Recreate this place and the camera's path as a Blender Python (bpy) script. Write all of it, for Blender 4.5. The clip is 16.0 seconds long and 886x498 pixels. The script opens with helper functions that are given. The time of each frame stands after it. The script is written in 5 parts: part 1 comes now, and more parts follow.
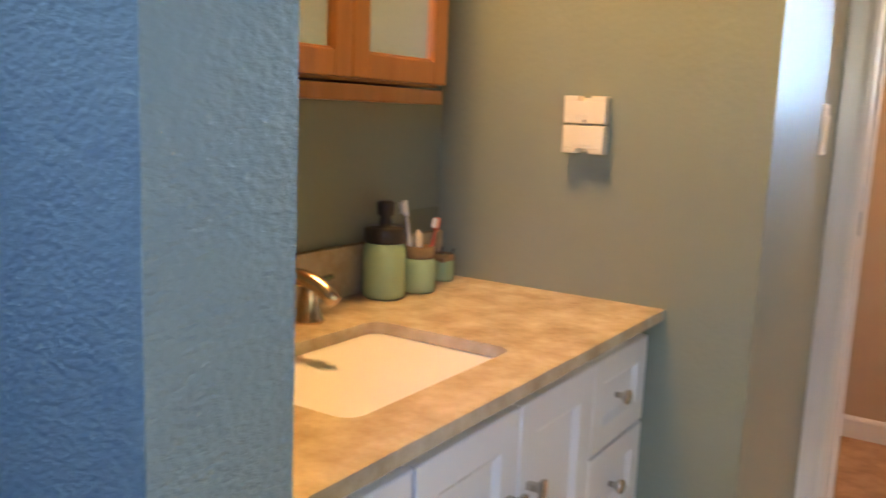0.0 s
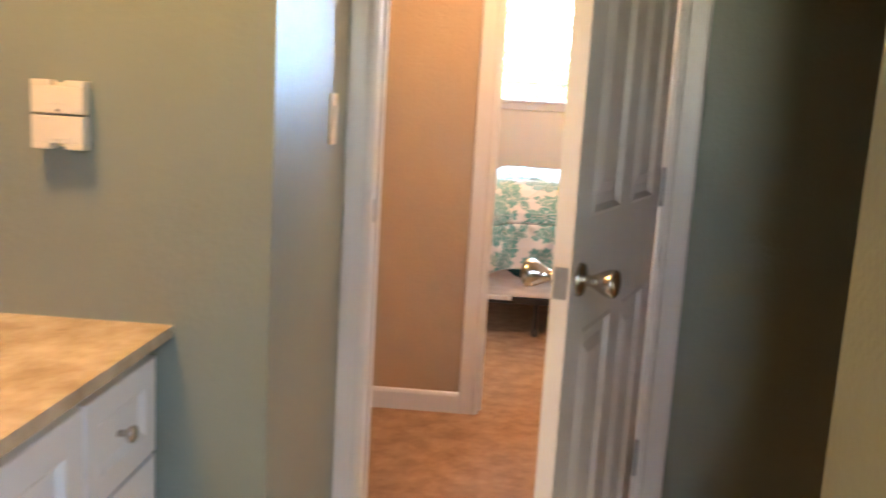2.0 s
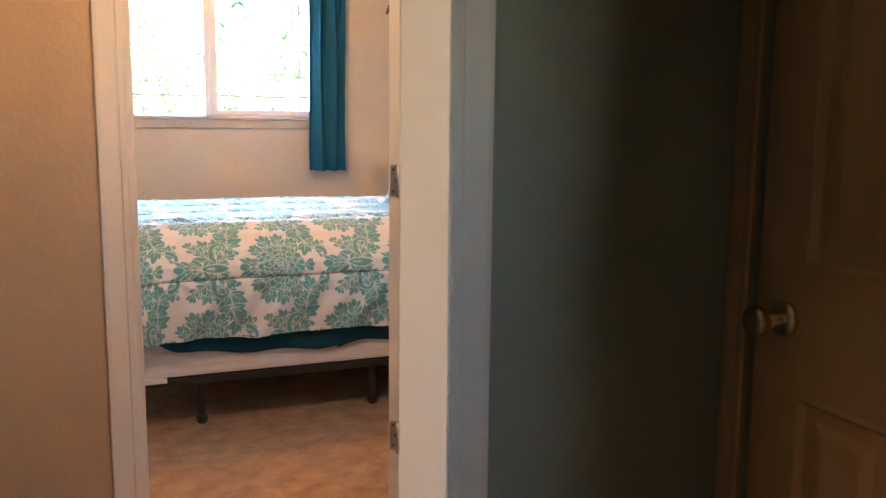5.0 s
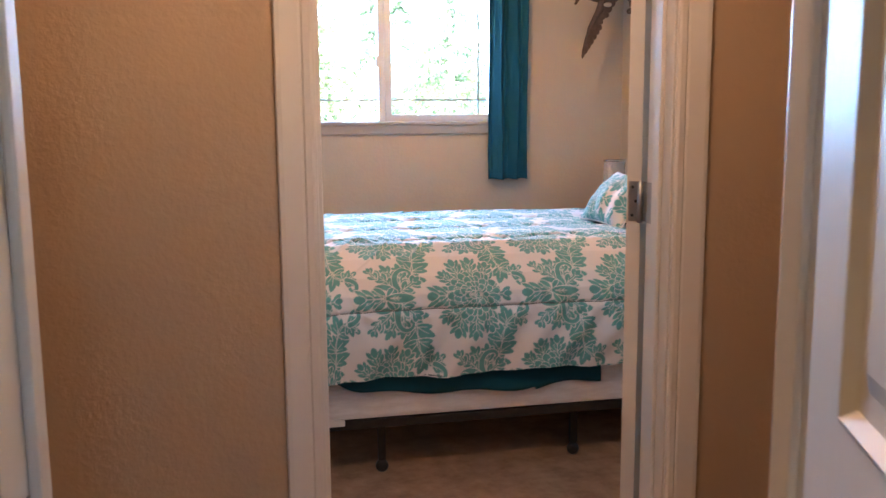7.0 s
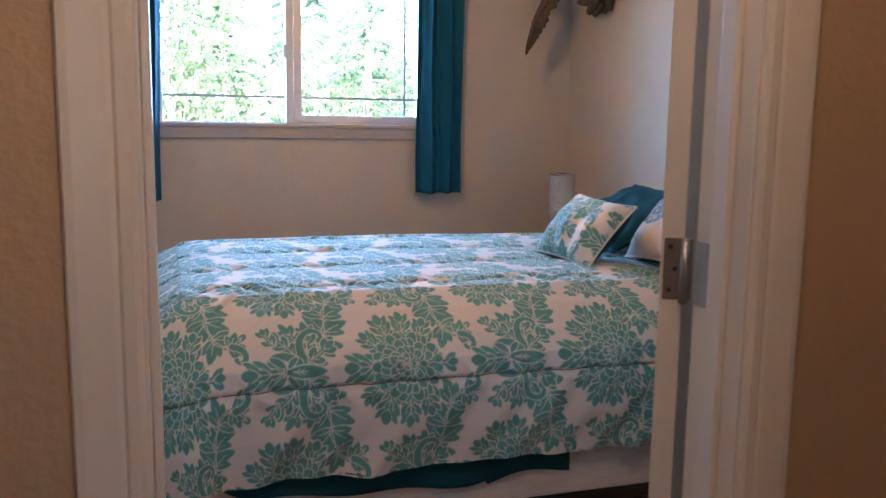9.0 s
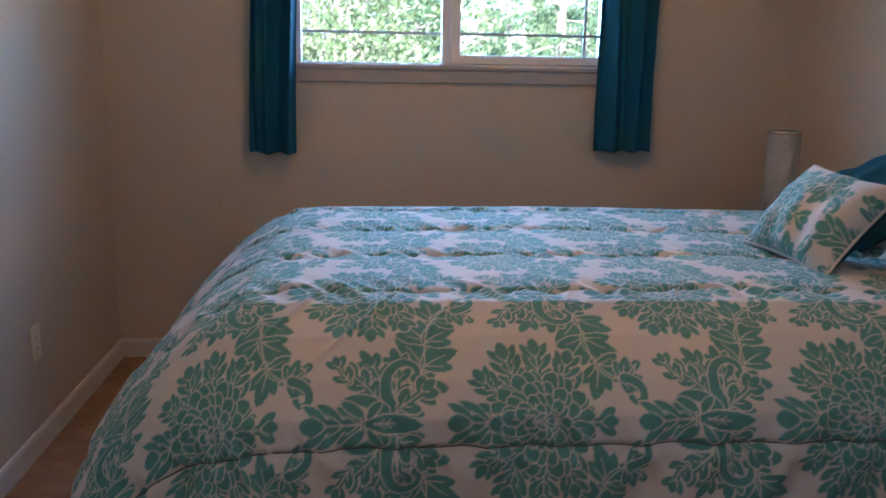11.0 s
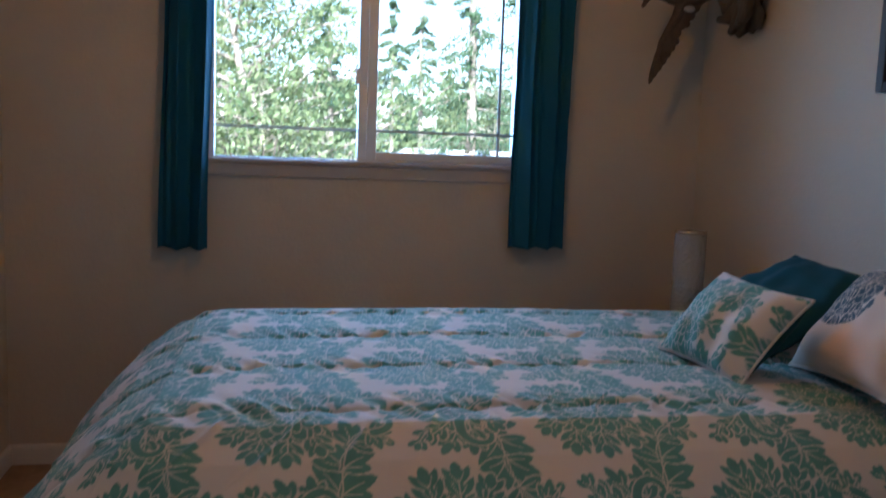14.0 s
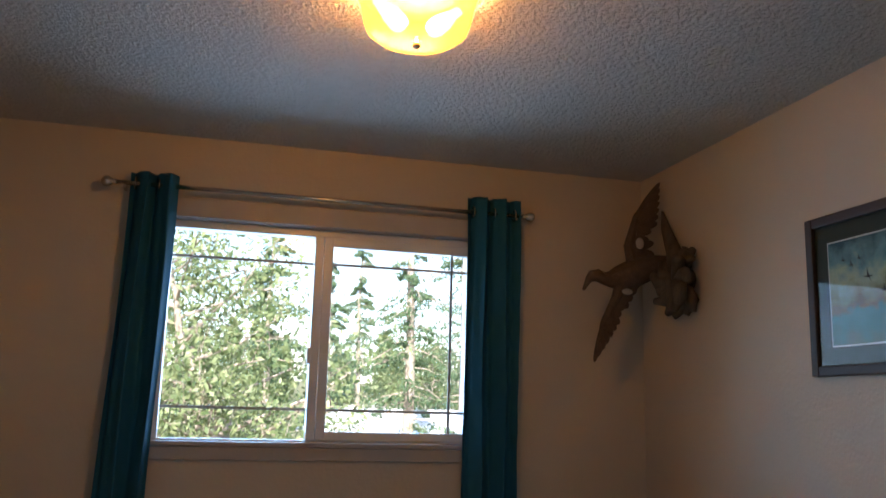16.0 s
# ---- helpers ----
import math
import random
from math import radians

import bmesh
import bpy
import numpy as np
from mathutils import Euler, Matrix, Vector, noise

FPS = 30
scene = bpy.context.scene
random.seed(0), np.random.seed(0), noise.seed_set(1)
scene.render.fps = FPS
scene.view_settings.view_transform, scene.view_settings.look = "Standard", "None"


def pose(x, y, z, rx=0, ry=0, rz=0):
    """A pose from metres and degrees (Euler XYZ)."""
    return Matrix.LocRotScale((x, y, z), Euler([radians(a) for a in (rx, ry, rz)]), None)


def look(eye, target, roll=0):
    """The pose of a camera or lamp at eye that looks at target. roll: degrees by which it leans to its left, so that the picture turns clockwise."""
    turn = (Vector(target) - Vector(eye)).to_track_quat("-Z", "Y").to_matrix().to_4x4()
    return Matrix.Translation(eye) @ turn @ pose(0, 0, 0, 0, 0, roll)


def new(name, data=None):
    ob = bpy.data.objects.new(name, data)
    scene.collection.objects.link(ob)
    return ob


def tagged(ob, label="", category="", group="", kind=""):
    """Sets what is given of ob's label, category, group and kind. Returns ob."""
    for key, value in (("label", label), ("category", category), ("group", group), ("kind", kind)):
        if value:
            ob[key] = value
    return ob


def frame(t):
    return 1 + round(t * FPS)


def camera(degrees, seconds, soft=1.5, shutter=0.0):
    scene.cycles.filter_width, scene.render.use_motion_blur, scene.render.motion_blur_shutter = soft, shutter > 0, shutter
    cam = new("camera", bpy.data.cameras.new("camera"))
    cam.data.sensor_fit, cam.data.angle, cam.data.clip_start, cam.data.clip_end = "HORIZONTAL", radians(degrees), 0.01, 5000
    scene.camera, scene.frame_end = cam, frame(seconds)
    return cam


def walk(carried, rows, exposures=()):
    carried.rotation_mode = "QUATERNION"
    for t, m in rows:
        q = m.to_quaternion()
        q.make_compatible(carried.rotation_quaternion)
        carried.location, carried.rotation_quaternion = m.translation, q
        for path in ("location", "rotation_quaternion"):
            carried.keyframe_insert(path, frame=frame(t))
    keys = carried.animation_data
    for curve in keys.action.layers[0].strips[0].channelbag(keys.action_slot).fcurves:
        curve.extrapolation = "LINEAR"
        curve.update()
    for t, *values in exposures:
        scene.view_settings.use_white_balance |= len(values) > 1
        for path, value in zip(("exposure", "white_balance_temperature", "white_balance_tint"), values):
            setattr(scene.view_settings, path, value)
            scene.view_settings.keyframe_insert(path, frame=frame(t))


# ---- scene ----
cam = camera(55.0, 16.0, shutter=0.5)
# seconds, place in metres, turn in degrees
PATH = [
    (0.0, -0.025, -1.307, 1.174, 80.79, -2.35, 32.93),
    (0.5, -0.035, -1.292, 1.182, 80.32, -2.88, 25.41),
    (1.0, -0.028, -1.289, 1.187, 80.45, -2.64, 19.94),
    (1.5, -0.016, -1.231, 1.193, 80.52, -2.96, 11.39),
    (2.0, -0.001, -1.090, 1.208, 80.58, -3.33, 3.39),
    (2.5, 0.012, -0.934, 1.217, 80.97, -3.34, -4.94),
    (3.0, -0.012, -0.762, 1.226, 81.32, -3.33, -13.94),
    (5.5, -0.101, 0.008, 1.258, 81.79, -0.53, -22.31),
    (6.0, -0.124, 0.144, 1.261, 81.88, -0.03, -19.27),
    (6.5, -0.102, 0.300, 1.276, 81.91, 0.62, -14.28),
    (7.0, -0.099, 0.445, 1.268, 81.86, 0.45, -12.04),
    (7.5, -0.105, 0.641, 1.288, 81.89, 0.00, -14.09),
    (8.0, -0.096, 0.810, 1.289, 81.81, -0.47, -17.29),
    (8.5, -0.017, 1.030, 1.296, 81.76, -0.78, -18.13),
    (9.0, 0.042, 1.224, 1.301, 81.78, -0.82, -17.68),
    (11.5, 0.339, 1.960, 1.291, 75.05, -1.05, -3.37),
    (12.0, 0.322, 1.953, 1.269, 71.15, -1.40, -4.37),
    (12.5, 0.308, 1.948, 1.271, 68.81, -1.76, -5.54),
    (13.0, 0.308, 1.954, 1.291, 72.37, -2.15, -7.55),
    (13.5, 0.306, 1.960, 1.321, 78.53, -2.22, -9.17),
    (14.0, 0.303, 1.962, 1.359, 83.45, -2.01, -10.55),
    (14.5, 0.305, 1.970, 1.383, 87.96, -2.07, -12.35),
    (15.0, 0.309, 1.976, 1.403, 92.54, -1.99, -13.74),
    (15.5, 0.286, 1.972, 1.439, 97.76, -1.79, -14.09),
    (16.0, 0.235, 1.963, 1.458, 100.60, -1.50, -14.82),
]
WALKED = [(row[0], pose(*row[1:])) for row in PATH]
# exposures: seconds, stops, kelvin, tint; the camera opens in the rooms and closes at the window
EXPOSURES = [(0.0, 4.9, 6500, 12), (1.5, 5.05, 6500, 12), (3.0, 4.95, 5850, 9), (5.5, 4.2, 5900, 12), (7.0, 3.95, 5550, 14), (8.0, 3.8, 5200, 14), (9.0, 3.3, 5200, 12),
             (11.3, 2.6, 5200, 10), (11.6, 2.95, 5200, 10), (12.0, 3.8, 5300, 10), (12.6, 4.2, 5400, 10), (13.2, 3.7, 5250, 10), (13.8, 2.4, 5200, 10), (14.5, 1.35, 5600, 12), (15.2, 1.7, 5900, 12), (16.0, 1.75, 6300, 14)]
walk(cam, WALKED, EXPOSURES)

# ---- light ----
world = bpy.data.worlds.new("sky")
scene.world = world
world.use_nodes = True
wn = world.node_tree.nodes
wl = world.node_tree.links
sky = wn.new("ShaderNodeTexSky")
sky.sky_type = "NISHITA"
sky.sun_disc = False
sky.sun_elevation = radians(42)
sky.sun_rotation = radians(200)
wl.new(sky.outputs[0], wn["Background"].inputs[0])
wn["Background"].inputs[1].default_value = 0.15


def lamp(name, kind, m, energy, colour, **more):
    data = bpy.data.lights.new(name, kind)
    data.energy, data.color = energy, colour
    if "size" in more:
        data.shape = "RECTANGLE"
        data.size, data.size_y = more["size"]
    if "radius" in more:
        data.shadow_soft_size = more["radius"]
    if "spread" in more:
        data.spread = radians(more["spread"])
    if "cone" in more:
        data.spot_size, data.spot_blend = radians(more["cone"]), 0.6
    if "angle" in more:
        data.angle = radians(more["angle"])
    ob = new(name, data)
    ob.matrix_world = m
    return ob


# the sun stands behind the house and lights the trees
lamp("sun", "SUN", look((-6, -16, 16), (2, 12, 0)), 5.0, (1.0, 0.95, 0.86), angle=0.5)
# daylight in the bedroom window and in the bathroom window
lamp("bedroom_window_light", "AREA", look((0.66, 5.86, 1.76), (0.66, 0.0, 1.2)), 4.8, (0.36, 0.64, 1.0), size=(1.3, 0.85), spread=124)
lamp("bathroom_window_light", "AREA", look((0.20, -1.93, 1.60), (-0.66, -1.00, 1.02)), 0.105, (0.13, 0.33, 1.0), size=(0.38, 0.46), spread=64)
# bulbs: bedroom ceiling dish, vanity bar, hall ceiling
lamp("bedroom_bulb", "POINT", pose(0.69, 4.06, 2.49), 8.0, (1.0, 0.59, 0.21), radius=0.05)
lamp("vanity_bulb", "SPOT", look((-0.88, -0.22, 2.44), (-0.82, 0.05, 0.8)), 4.3, (1.0, 0.51, 0.15), radius=0.18, cone=108)
lamp("hall_bulb", "POINT", pose(0.16, 1.52, 2.47), 2.4, (1.0, 0.61, 0.33), radius=0.09)


# ---- materials ----
def material(name, colour, rough=0.5, metal=0.0, second=None, scale=8.0, mix=0.5, bump=0.0, bump_scale=40.0, spec=0.5, detail=4.0, stretch=(1, 1, 1)):
    """A surface with two scales of variation and fine relief, in metres of the object."""
    m = bpy.data.materials.new(name)
    m.use_nodes = True
    n, l = m.node_tree.nodes, m.node_tree.links
    b = n["Principled BSDF"]
    b.inputs["Base Color"].default_value = (*colour, 1)
    b.inputs["Roughness"].default_value = rough
    b.inputs["Metallic"].default_value = metal
    b.inputs["Specular IOR Level"].default_value = spec
    co = n.new("ShaderNodeTexCoord")
    mp = n.new("ShaderNodeMapping")
    mp.inputs["Scale"].default_value = stretch
    l.new(co.outputs["Object"], mp.inputs[0])
    if second:
        big = n.new("ShaderNodeTexNoise")
        big.inputs["Scale"].default_value = scale
        big.inputs["Detail"].default_value = detail
        big.inputs["Roughness"].default_value = 0.65
        ramp = n.new("ShaderNodeValToRGB")
        ramp.color_ramp.elements[0].position = 0.5 - mix * 0.45
        ramp.color_ramp.elements[1].position = 0.5 + mix * 0.45
        ramp.color_ramp.elements[0].color = (*colour, 1)
        ramp.color_ramp.elements[1].color = (*second, 1)
        l.new(mp.outputs[0], big.inputs["Vector"])
        l.new(big.outputs[0], ramp.inputs[0])
        l.new(ramp.outputs[0], b.inputs["Base Color"])
    if bump:
        fine = n.new("ShaderNodeTexNoise")
        fine.inputs["Scale"].default_value = bump_scale
        fine.inputs["Detail"].default_value = 3.0
        bp = n.new("ShaderNodeBump")
        bp.inputs["Strength"].default_value = min(1.0, bump)
        bp.inputs["Distance"].default_value = 0.004 * max(1.0, bump)
        l.new(mp.outputs[0], fine.inputs["Vector"])
        l.new(fine.outputs[0], bp.inputs["Height"])
        l.new(bp.outputs[0], b.inputs["Normal"])
    return m


def wood(name, dark, light, axis=2, rough=0.4, grain=14.0):
    stretch = [grain, grain, grain]
    stretch[axis] = grain * 0.07
    return material(name, dark, rough, second=light, scale=1.6, mix=0.55, bump=0.12, bump_scale=6, detail=6, stretch=stretch)


SAGE = material("sage_wall_paint", (0.218, 0.240, 0.185), 0.42, second=(0.236, 0.258, 0.200), scale=2.5, bump=0.3, bump_scale=85)
SAGE_ROUGH = material("sage_knockdown_wall_paint", (0.218, 0.240, 0.185), 0.30, second=(0.236, 0.258, 0.200), scale=2.5, bump=0.75, bump_scale=150, stretch=(1, 0.8, 1.3))
TAN = material("tan_wall_paint", (0.43, 0.305, 0.185), 0.5, second=(0.46, 0.33, 0.205), scale=2.0, bump=0.4, bump_scale=80)
BEIGE = material("beige_wall_paint", (0.55, 0.475, 0.375), 0.6, second=(0.575, 0.497, 0.395), scale=2.0, bump=0.35, bump_scale=70)
CEILING = material("sprayed_ceiling", (0.62, 0.60, 0.56), 0.85, second=(0.56, 0.54, 0.50), scale=30, bump=4.5, bump_scale=75)
WHITE = material("white_trim_paint", (0.71, 0.67, 0.61), 0.32, second=(0.66, 0.62, 0.56), scale=5, mix=0.8, bump=0.06, bump_scale=30)
DOORWHITE = material("white_door_paint", (0.66, 0.62, 0.56), 0.40, second=(0.62, 0.58, 0.52), scale=4, mix=0.8, bump=0.10, bump_scale=18, spec=0.14, stretch=(3, 3, 0.3))
VANITY = material("white_vanity_paint", (0.78, 0.77, 0.75), 0.28, second=(0.74, 0.73, 0.71), scale=5, mix=0.8, bump=0.04, bump_scale=40)
CARPET = material("brown_carpet", (0.235, 0.135, 0.078), 0.95, second=(0.47, 0.295, 0.178), scale=10, mix=0.6, bump=1.0, bump_scale=260, spec=0.1)
VINYL = material("bathroom_vinyl", (0.36, 0.30, 0.23), 0.4, second=(0.42, 0.36, 0.28), scale=12, bump=0.1)
STONE = material("beige_stone", (0.41, 0.315, 0.19), 0.18, second=(0.65, 0.55, 0.38), scale=13, mix=0.38, bump=0.05, bump_scale=60, detail=9)
PORCELAIN = material("porcelain", (0.80, 0.77, 0.68), 0.08, second=(0.78, 0.75, 0.66), scale=3)
OAK = wood("oiled_oak", (0.36, 0.135, 0.03), (0.52, 0.22, 0.06), 2, 0.35)
NICKEL = material("brushed_nickel", (0.62, 0.57, 0.50), 0.22, 1.0, second=(0.55, 0.50, 0.44), scale=30)
BRONZE = material("warm_faucet_metal", (0.66, 0.51, 0.37), 0.24, 1.0, second=(0.58, 0.44, 0.31), scale=20)
STEEL = material("dull_hinge_steel", (0.46, 0.44, 0.42), 0.40, 1.0, second=(0.38, 0.36, 0.34), scale=40)
IVORY = material("ivory_plastic", (0.76, 0.68, 0.52), 0.35, second=(0.73, 0.65, 0.49), scale=8)
DARKGAP = material("dark_rubber", (0.02, 0.018, 0.016), 0.7, second=(0.03, 0.027, 0.024), scale=20)
BLACK = material("black_plastic", (0.018, 0.015, 0.013), 0.35, second=(0.025, 0.02, 0.018), scale=20)
TEAL = material("teal_cloth", (0.012, 0.095, 0.16), 0.8, second=(0.016, 0.11, 0.185), scale=4, bump=0.3, bump_scale=420, spec=0.2)
DARKTEAL = material("dark_teal_cloth", (0.006, 0.05, 0.065), 0.85, second=(0.010, 0.062, 0.078), scale=6, bump=0.3, bump_scale=300, spec=0.2)
TICKING = material("white_box_spring_fabric", (0.70, 0.63, 0.56), 0.8, second=(0.62, 0.54, 0.47), scale=9, mix=0.25, bump=0.4, bump_scale=30, stretch=(1, 3, 5))
IRON = material("bed_frame_iron", (0.03, 0.024, 0.02), 0.5, 0.6, second=(0.05, 0.04, 0.03), scale=30)
WALNUT = wood("dark_walnut", (0.030, 0.015, 0.008), (0.060, 0.032, 0.018), 1, 0.55)
VINYLWHITE = material("white_window_vinyl", (0.78, 0.78, 0.76), 0.3, second=(0.74, 0.74, 0.72), scale=5)
GREYBAR = material("grey_window_bar", (0.42, 0.43, 0.43), 0.4, second=(0.38, 0.39, 0.39), scale=9)


def clear_glass(name, tint=(1, 1, 1), rough=0.0, shine=0.45, least=0.03):
    m = bpy.data.materials.new(name)
    m.use_nodes = True
    n, l = m.node_tree.nodes, m.node_tree.links
    out = n["Material Output"]
    see = n.new("ShaderNodeBsdfTransparent")
    see.inputs[0].default_value = (*tint, 1)
    gloss = n.new("ShaderNodeBsdfGlossy")
    gloss.inputs["Roughness"].default_value = rough
    fr = n.new("ShaderNodeLayerWeight")
    fr.inputs[0].default_value = 0.5
    po = n.new("ShaderNodeMath")
    po.operation = "POWER"
    po.inputs[1].default_value = 4.0
    ad = n.new("ShaderNodeMath")
    ad.operation = "MULTIPLY_ADD"
    ad.inputs[1].default_value = shine
    ad.inputs[2].default_value = least
    l.new(fr.outputs["Facing"], po.inputs[0])
    l.new(po.outputs[0], ad.inputs[0])
    mx = n.new("ShaderNodeMixShader")
    l.new(ad.outputs[0], mx.inputs[0])
    l.new(see.outputs[0], mx.inputs[1])
    l.new(gloss.outputs[0], mx.inputs[2])
    l.new(mx.outputs[0], out.inputs[0])
    return m


GLASS = clear_glass("window_glass", (0.97, 0.98, 0.98))
PICTURE_GLASS = clear_glass("picture_glass", (0.97, 0.98, 0.97), 0.0, 0.22, 0.008)


# ---- building helpers ----
def mesh_of(name, bm, mat, smooth=False):
    bmesh.ops.recalc_face_normals(bm, faces=bm.faces[:])
    me = bpy.data.meshes.new(name)
    bm.to_mesh(me)
    bm.free()
    me.materials.append(mat)
    if smooth:
        me.polygons.foreach_set("use_smooth", [True] * len(me.polygons))
    return me


def part(name, bm, mat, parent=None, label="", smooth=False):
    ob = new(name, mesh_of(name, bm, mat, smooth))
    if parent:
        ob.parent = parent
    return tagged(ob, label)


def thing(name, label, category, m=None, group="", kind=""):
    ob = new(name)
    ob.empty_display_size = 0.05
    if m is not None:
        ob.matrix_world = m
    return tagged(ob, label, category, group, kind)


def add_box(bm, lo, hi, bevel=0.0, m=None):
    c = [(a + b) / 2 for a, b in zip(lo, hi)]
    s = [max(abs(b - a), 1e-4) for a, b in zip(lo, hi)]
    base = Matrix.Translation(c) @ Matrix.Diagonal((*s, 1))
    made = bmesh.ops.create_cube(bm, size=1, matrix=(m @ base) if m is not None else base)
    if bevel > 0:
        es = {e for v in made["verts"] for e in v.link_edges}
        bmesh.ops.bevel(bm, geom=list(es), offset=min(bevel, min(s) * 0.45), segments=2, affect="EDGES", profile=0.6)


def box(lo, hi, bevel=0.0, m=None):
    bm = bmesh.new()
    add_box(bm, lo, hi, bevel, m)
    return bm


def add_lathe(bm, profile, at=(0, 0, 0), steps=28, m=None, caps=True):
    """A turned shape: radius and height pairs about the z axis."""
    rings = []
    base = Matrix.Translation(at) if m is None else m
    for r, z in profile:
        rings.append([bm.verts.new(base @ Vector((r * math.cos(6.28319 * i / steps), r * math.sin(6.28319 * i / steps), z))) for i in range(steps)])
    for a, b in zip(rings, rings[1:]):
        for i in range(steps):
            bm.faces.new((a[i], a[(i + 1) % steps], b[(i + 1) % steps], b[i]))
    if caps:
        bm.faces.new(rings[0][::-1])
        bm.faces.new(rings[-1])


def lathe(profile, at=(0, 0, 0), steps=28, m=None, caps=True):
    bm = bmesh.new()
    add_lathe(bm, profile, at, steps, m, caps)
    return bm


def add_tube(bm, points, radius, steps=10):
    """A round bar through the points; radius is a number or one for each point."""
    pts = [Vector(p) for p in points]
    rad = radius if isinstance(radius, (list, tuple)) else [radius] * len(pts)
    rings, side = [], None
    for i, p in enumerate(pts):
        way = (pts[min(i + 1, len(pts) - 1)] - pts[max(i - 1, 0)]).normalized()
        if side is None:
            side = way.orthogonal().normalized()
        side = (side - way * side.dot(way)).normalized()
        up = way.cross(side)
        rings.append([bm.verts.new(p + rad[i] * (side * math.cos(6.28319 * k / steps) + up * math.sin(6.28319 * k / steps))) for k in range(steps)])
    for a, b in zip(rings, rings[1:]):
        for k in range(steps):
            bm.faces.new((a[k], a[(k + 1) % steps], b[(k + 1) % steps], b[k]))
    bm.faces.new(rings[0][::-1])
    bm.faces.new(rings[-1])


def tube(points, radius, steps=10):
    bm = bmesh.new()
    add_tube(bm, points, radius, steps)
    return bm


def structure(name, bm, mat, label, category="wall", smooth=False):
    return tagged(part(name, bm, mat, None, smooth=smooth), label, category, "", "structure")


# ---- plan ----
CEIL = 2.58
BACK = -1.125      # vanity back wall face
DEVICE = 0.385    # wall face at the end of the vanity
CHASE = -0.38     # wall face with the light switch
BATH_Y0, BATH_Y1 = 1.137, 1.245   # wall of the bathroom door
BED_Y0, BED_Y1 = 2.195, 2.31      # wall of the bedroom door
ROOM_X0, ROOM_X1, ROOM_Y1 = -0.80, 2.19, 5.65
DOOR_H = 2.05


def wall(name, lo, hi, mat, label):
    bm = bmesh.new()
    add_box(bm, lo, hi)
    return structure(name, bm, mat, label)


def wall_boxes(name, boxes, mat, label):
    bm = bmesh.new()
    for lo, hi in boxes:
        add_box(bm, lo, hi)
    return structure(name, bm, mat, label)


# floors and ceilings
structure("floor_bathroom", box((-1.3, -2.05, -0.12), (2.3, 1.19, -0.004)), VINYL, "beige vinyl bathroom floor", "floor")
structure("floor_carpet", box((-2.6, 1.19, -0.12), (2.6, 5.66, 0.0)), CARPET, "mottled brown carpet in hall and bedroom", "floor")
structure("ceiling_bathroom", box((-1.3, -2.05, CEIL), (2.3, 1.19, CEIL + 0.1)), CEILING, "sprayed off-white bathroom ceiling", "ceiling")
structure("ceiling_hall", box((-2.6, 1.19, CEIL), (2.6, 2.25, CEIL + 0.1)), CEILING, "sprayed off-white hall ceiling", "ceiling")
structure("ceiling_bedroom", box((-0.95, 2.25, CEIL), (2.35, 5.8, CEIL + 0.1)), CEILING, "sprayed textured bedroom ceiling", "ceiling")

# bathroom walls
wall("wall_vanity", (BACK - 0.11, -1.03, 0), (BACK, 1.137, CEIL), SAGE, "sage green wall behind the vanity")
wall("wall_chase", (BACK, DEVICE, 0), (CHASE, BATH_Y0, CEIL), SAGE, "sage green wall block with the light switch")
wall("wall_stub", (BACK - 0.11, -1.031, 0), (-0.382, -0.917, CEIL), SAGE_ROUGH, "sage green textured wall end beside the vanity")
wall_boxes("wall_bathroom_door", [((BACK, BATH_Y0, 0), (-0.327, BATH_Y0 + 0.054, CEIL)), ((0.465, BATH_Y0, 0), (1.03, BATH_Y0 + 0.054, CEIL)),
                                  ((-0.327, BATH_Y0, DOOR_H + 0.02), (0.465, BATH_Y0 + 0.054, CEIL))], SAGE, "sage green wall round the bathroom door")
wall_boxes("wall_hall_south", [((-2.6, BATH_Y0 + 0.054, 0), (-0.327, BATH_Y1, CEIL)), ((0.465, BATH_Y0 + 0.054, 0), (2.6, BATH_Y1, CEIL)),
                               ((-0.327, BATH_Y0 + 0.054, DOOR_H + 0.02), (0.465, BATH_Y1, CEIL))], TAN, "tan hall wall round the bathroom door")
wall_boxes("wall_linen_closet", [((1.03, 1.09, 0), (1.13, 1.19, CEIL)), ((1.03, 0.14, 0), (1.13, 0.33, CEIL)), ((1.03, 0.33, DOOR_H + 0.02), (1.13, 1.09, CEIL))], SAGE, "sage green wall with the linen closet door")
wall("wall_tub_end", (0.525, -0.95, 0), (0.64, 0.14, CEIL), SAGE, "sage green wall end beyond the bathroom door")
wall("wall_nook_side", (0.64, 0.03, 0), (2.2, 0.14, CEIL), SAGE, "sage green wall beside the linen closet")
wall("wall_closet_back", (1.6, 0.14, 0), (1.7, 1.19, CEIL), SAGE, "plain closet back wall")
wall("wall_bathroom_east", (2.2, -2.05, 0), (2.3, 0.06, CEIL), SAGE, "sage green bathroom wall")
wall("wall_bathroom_west", (-1.3, -2.05, 0), (-1.2, -1.031, CEIL), SAGE, "sage green bathroom wall")
wall_boxes("wall_bathroom_south", [((-1.2, -2.05, 0), (0.0, -1.95, CEIL)), ((0.40, -2.05, 0), (2.2, -1.95, CEIL)),
                                   ((0.0, -2.05, 0), (0.40, -1.95, 1.35)), ((0.0, -2.05, 1.85), (0.40, -1.95, CEIL))], SAGE, "sage green wall with the bathroom window")

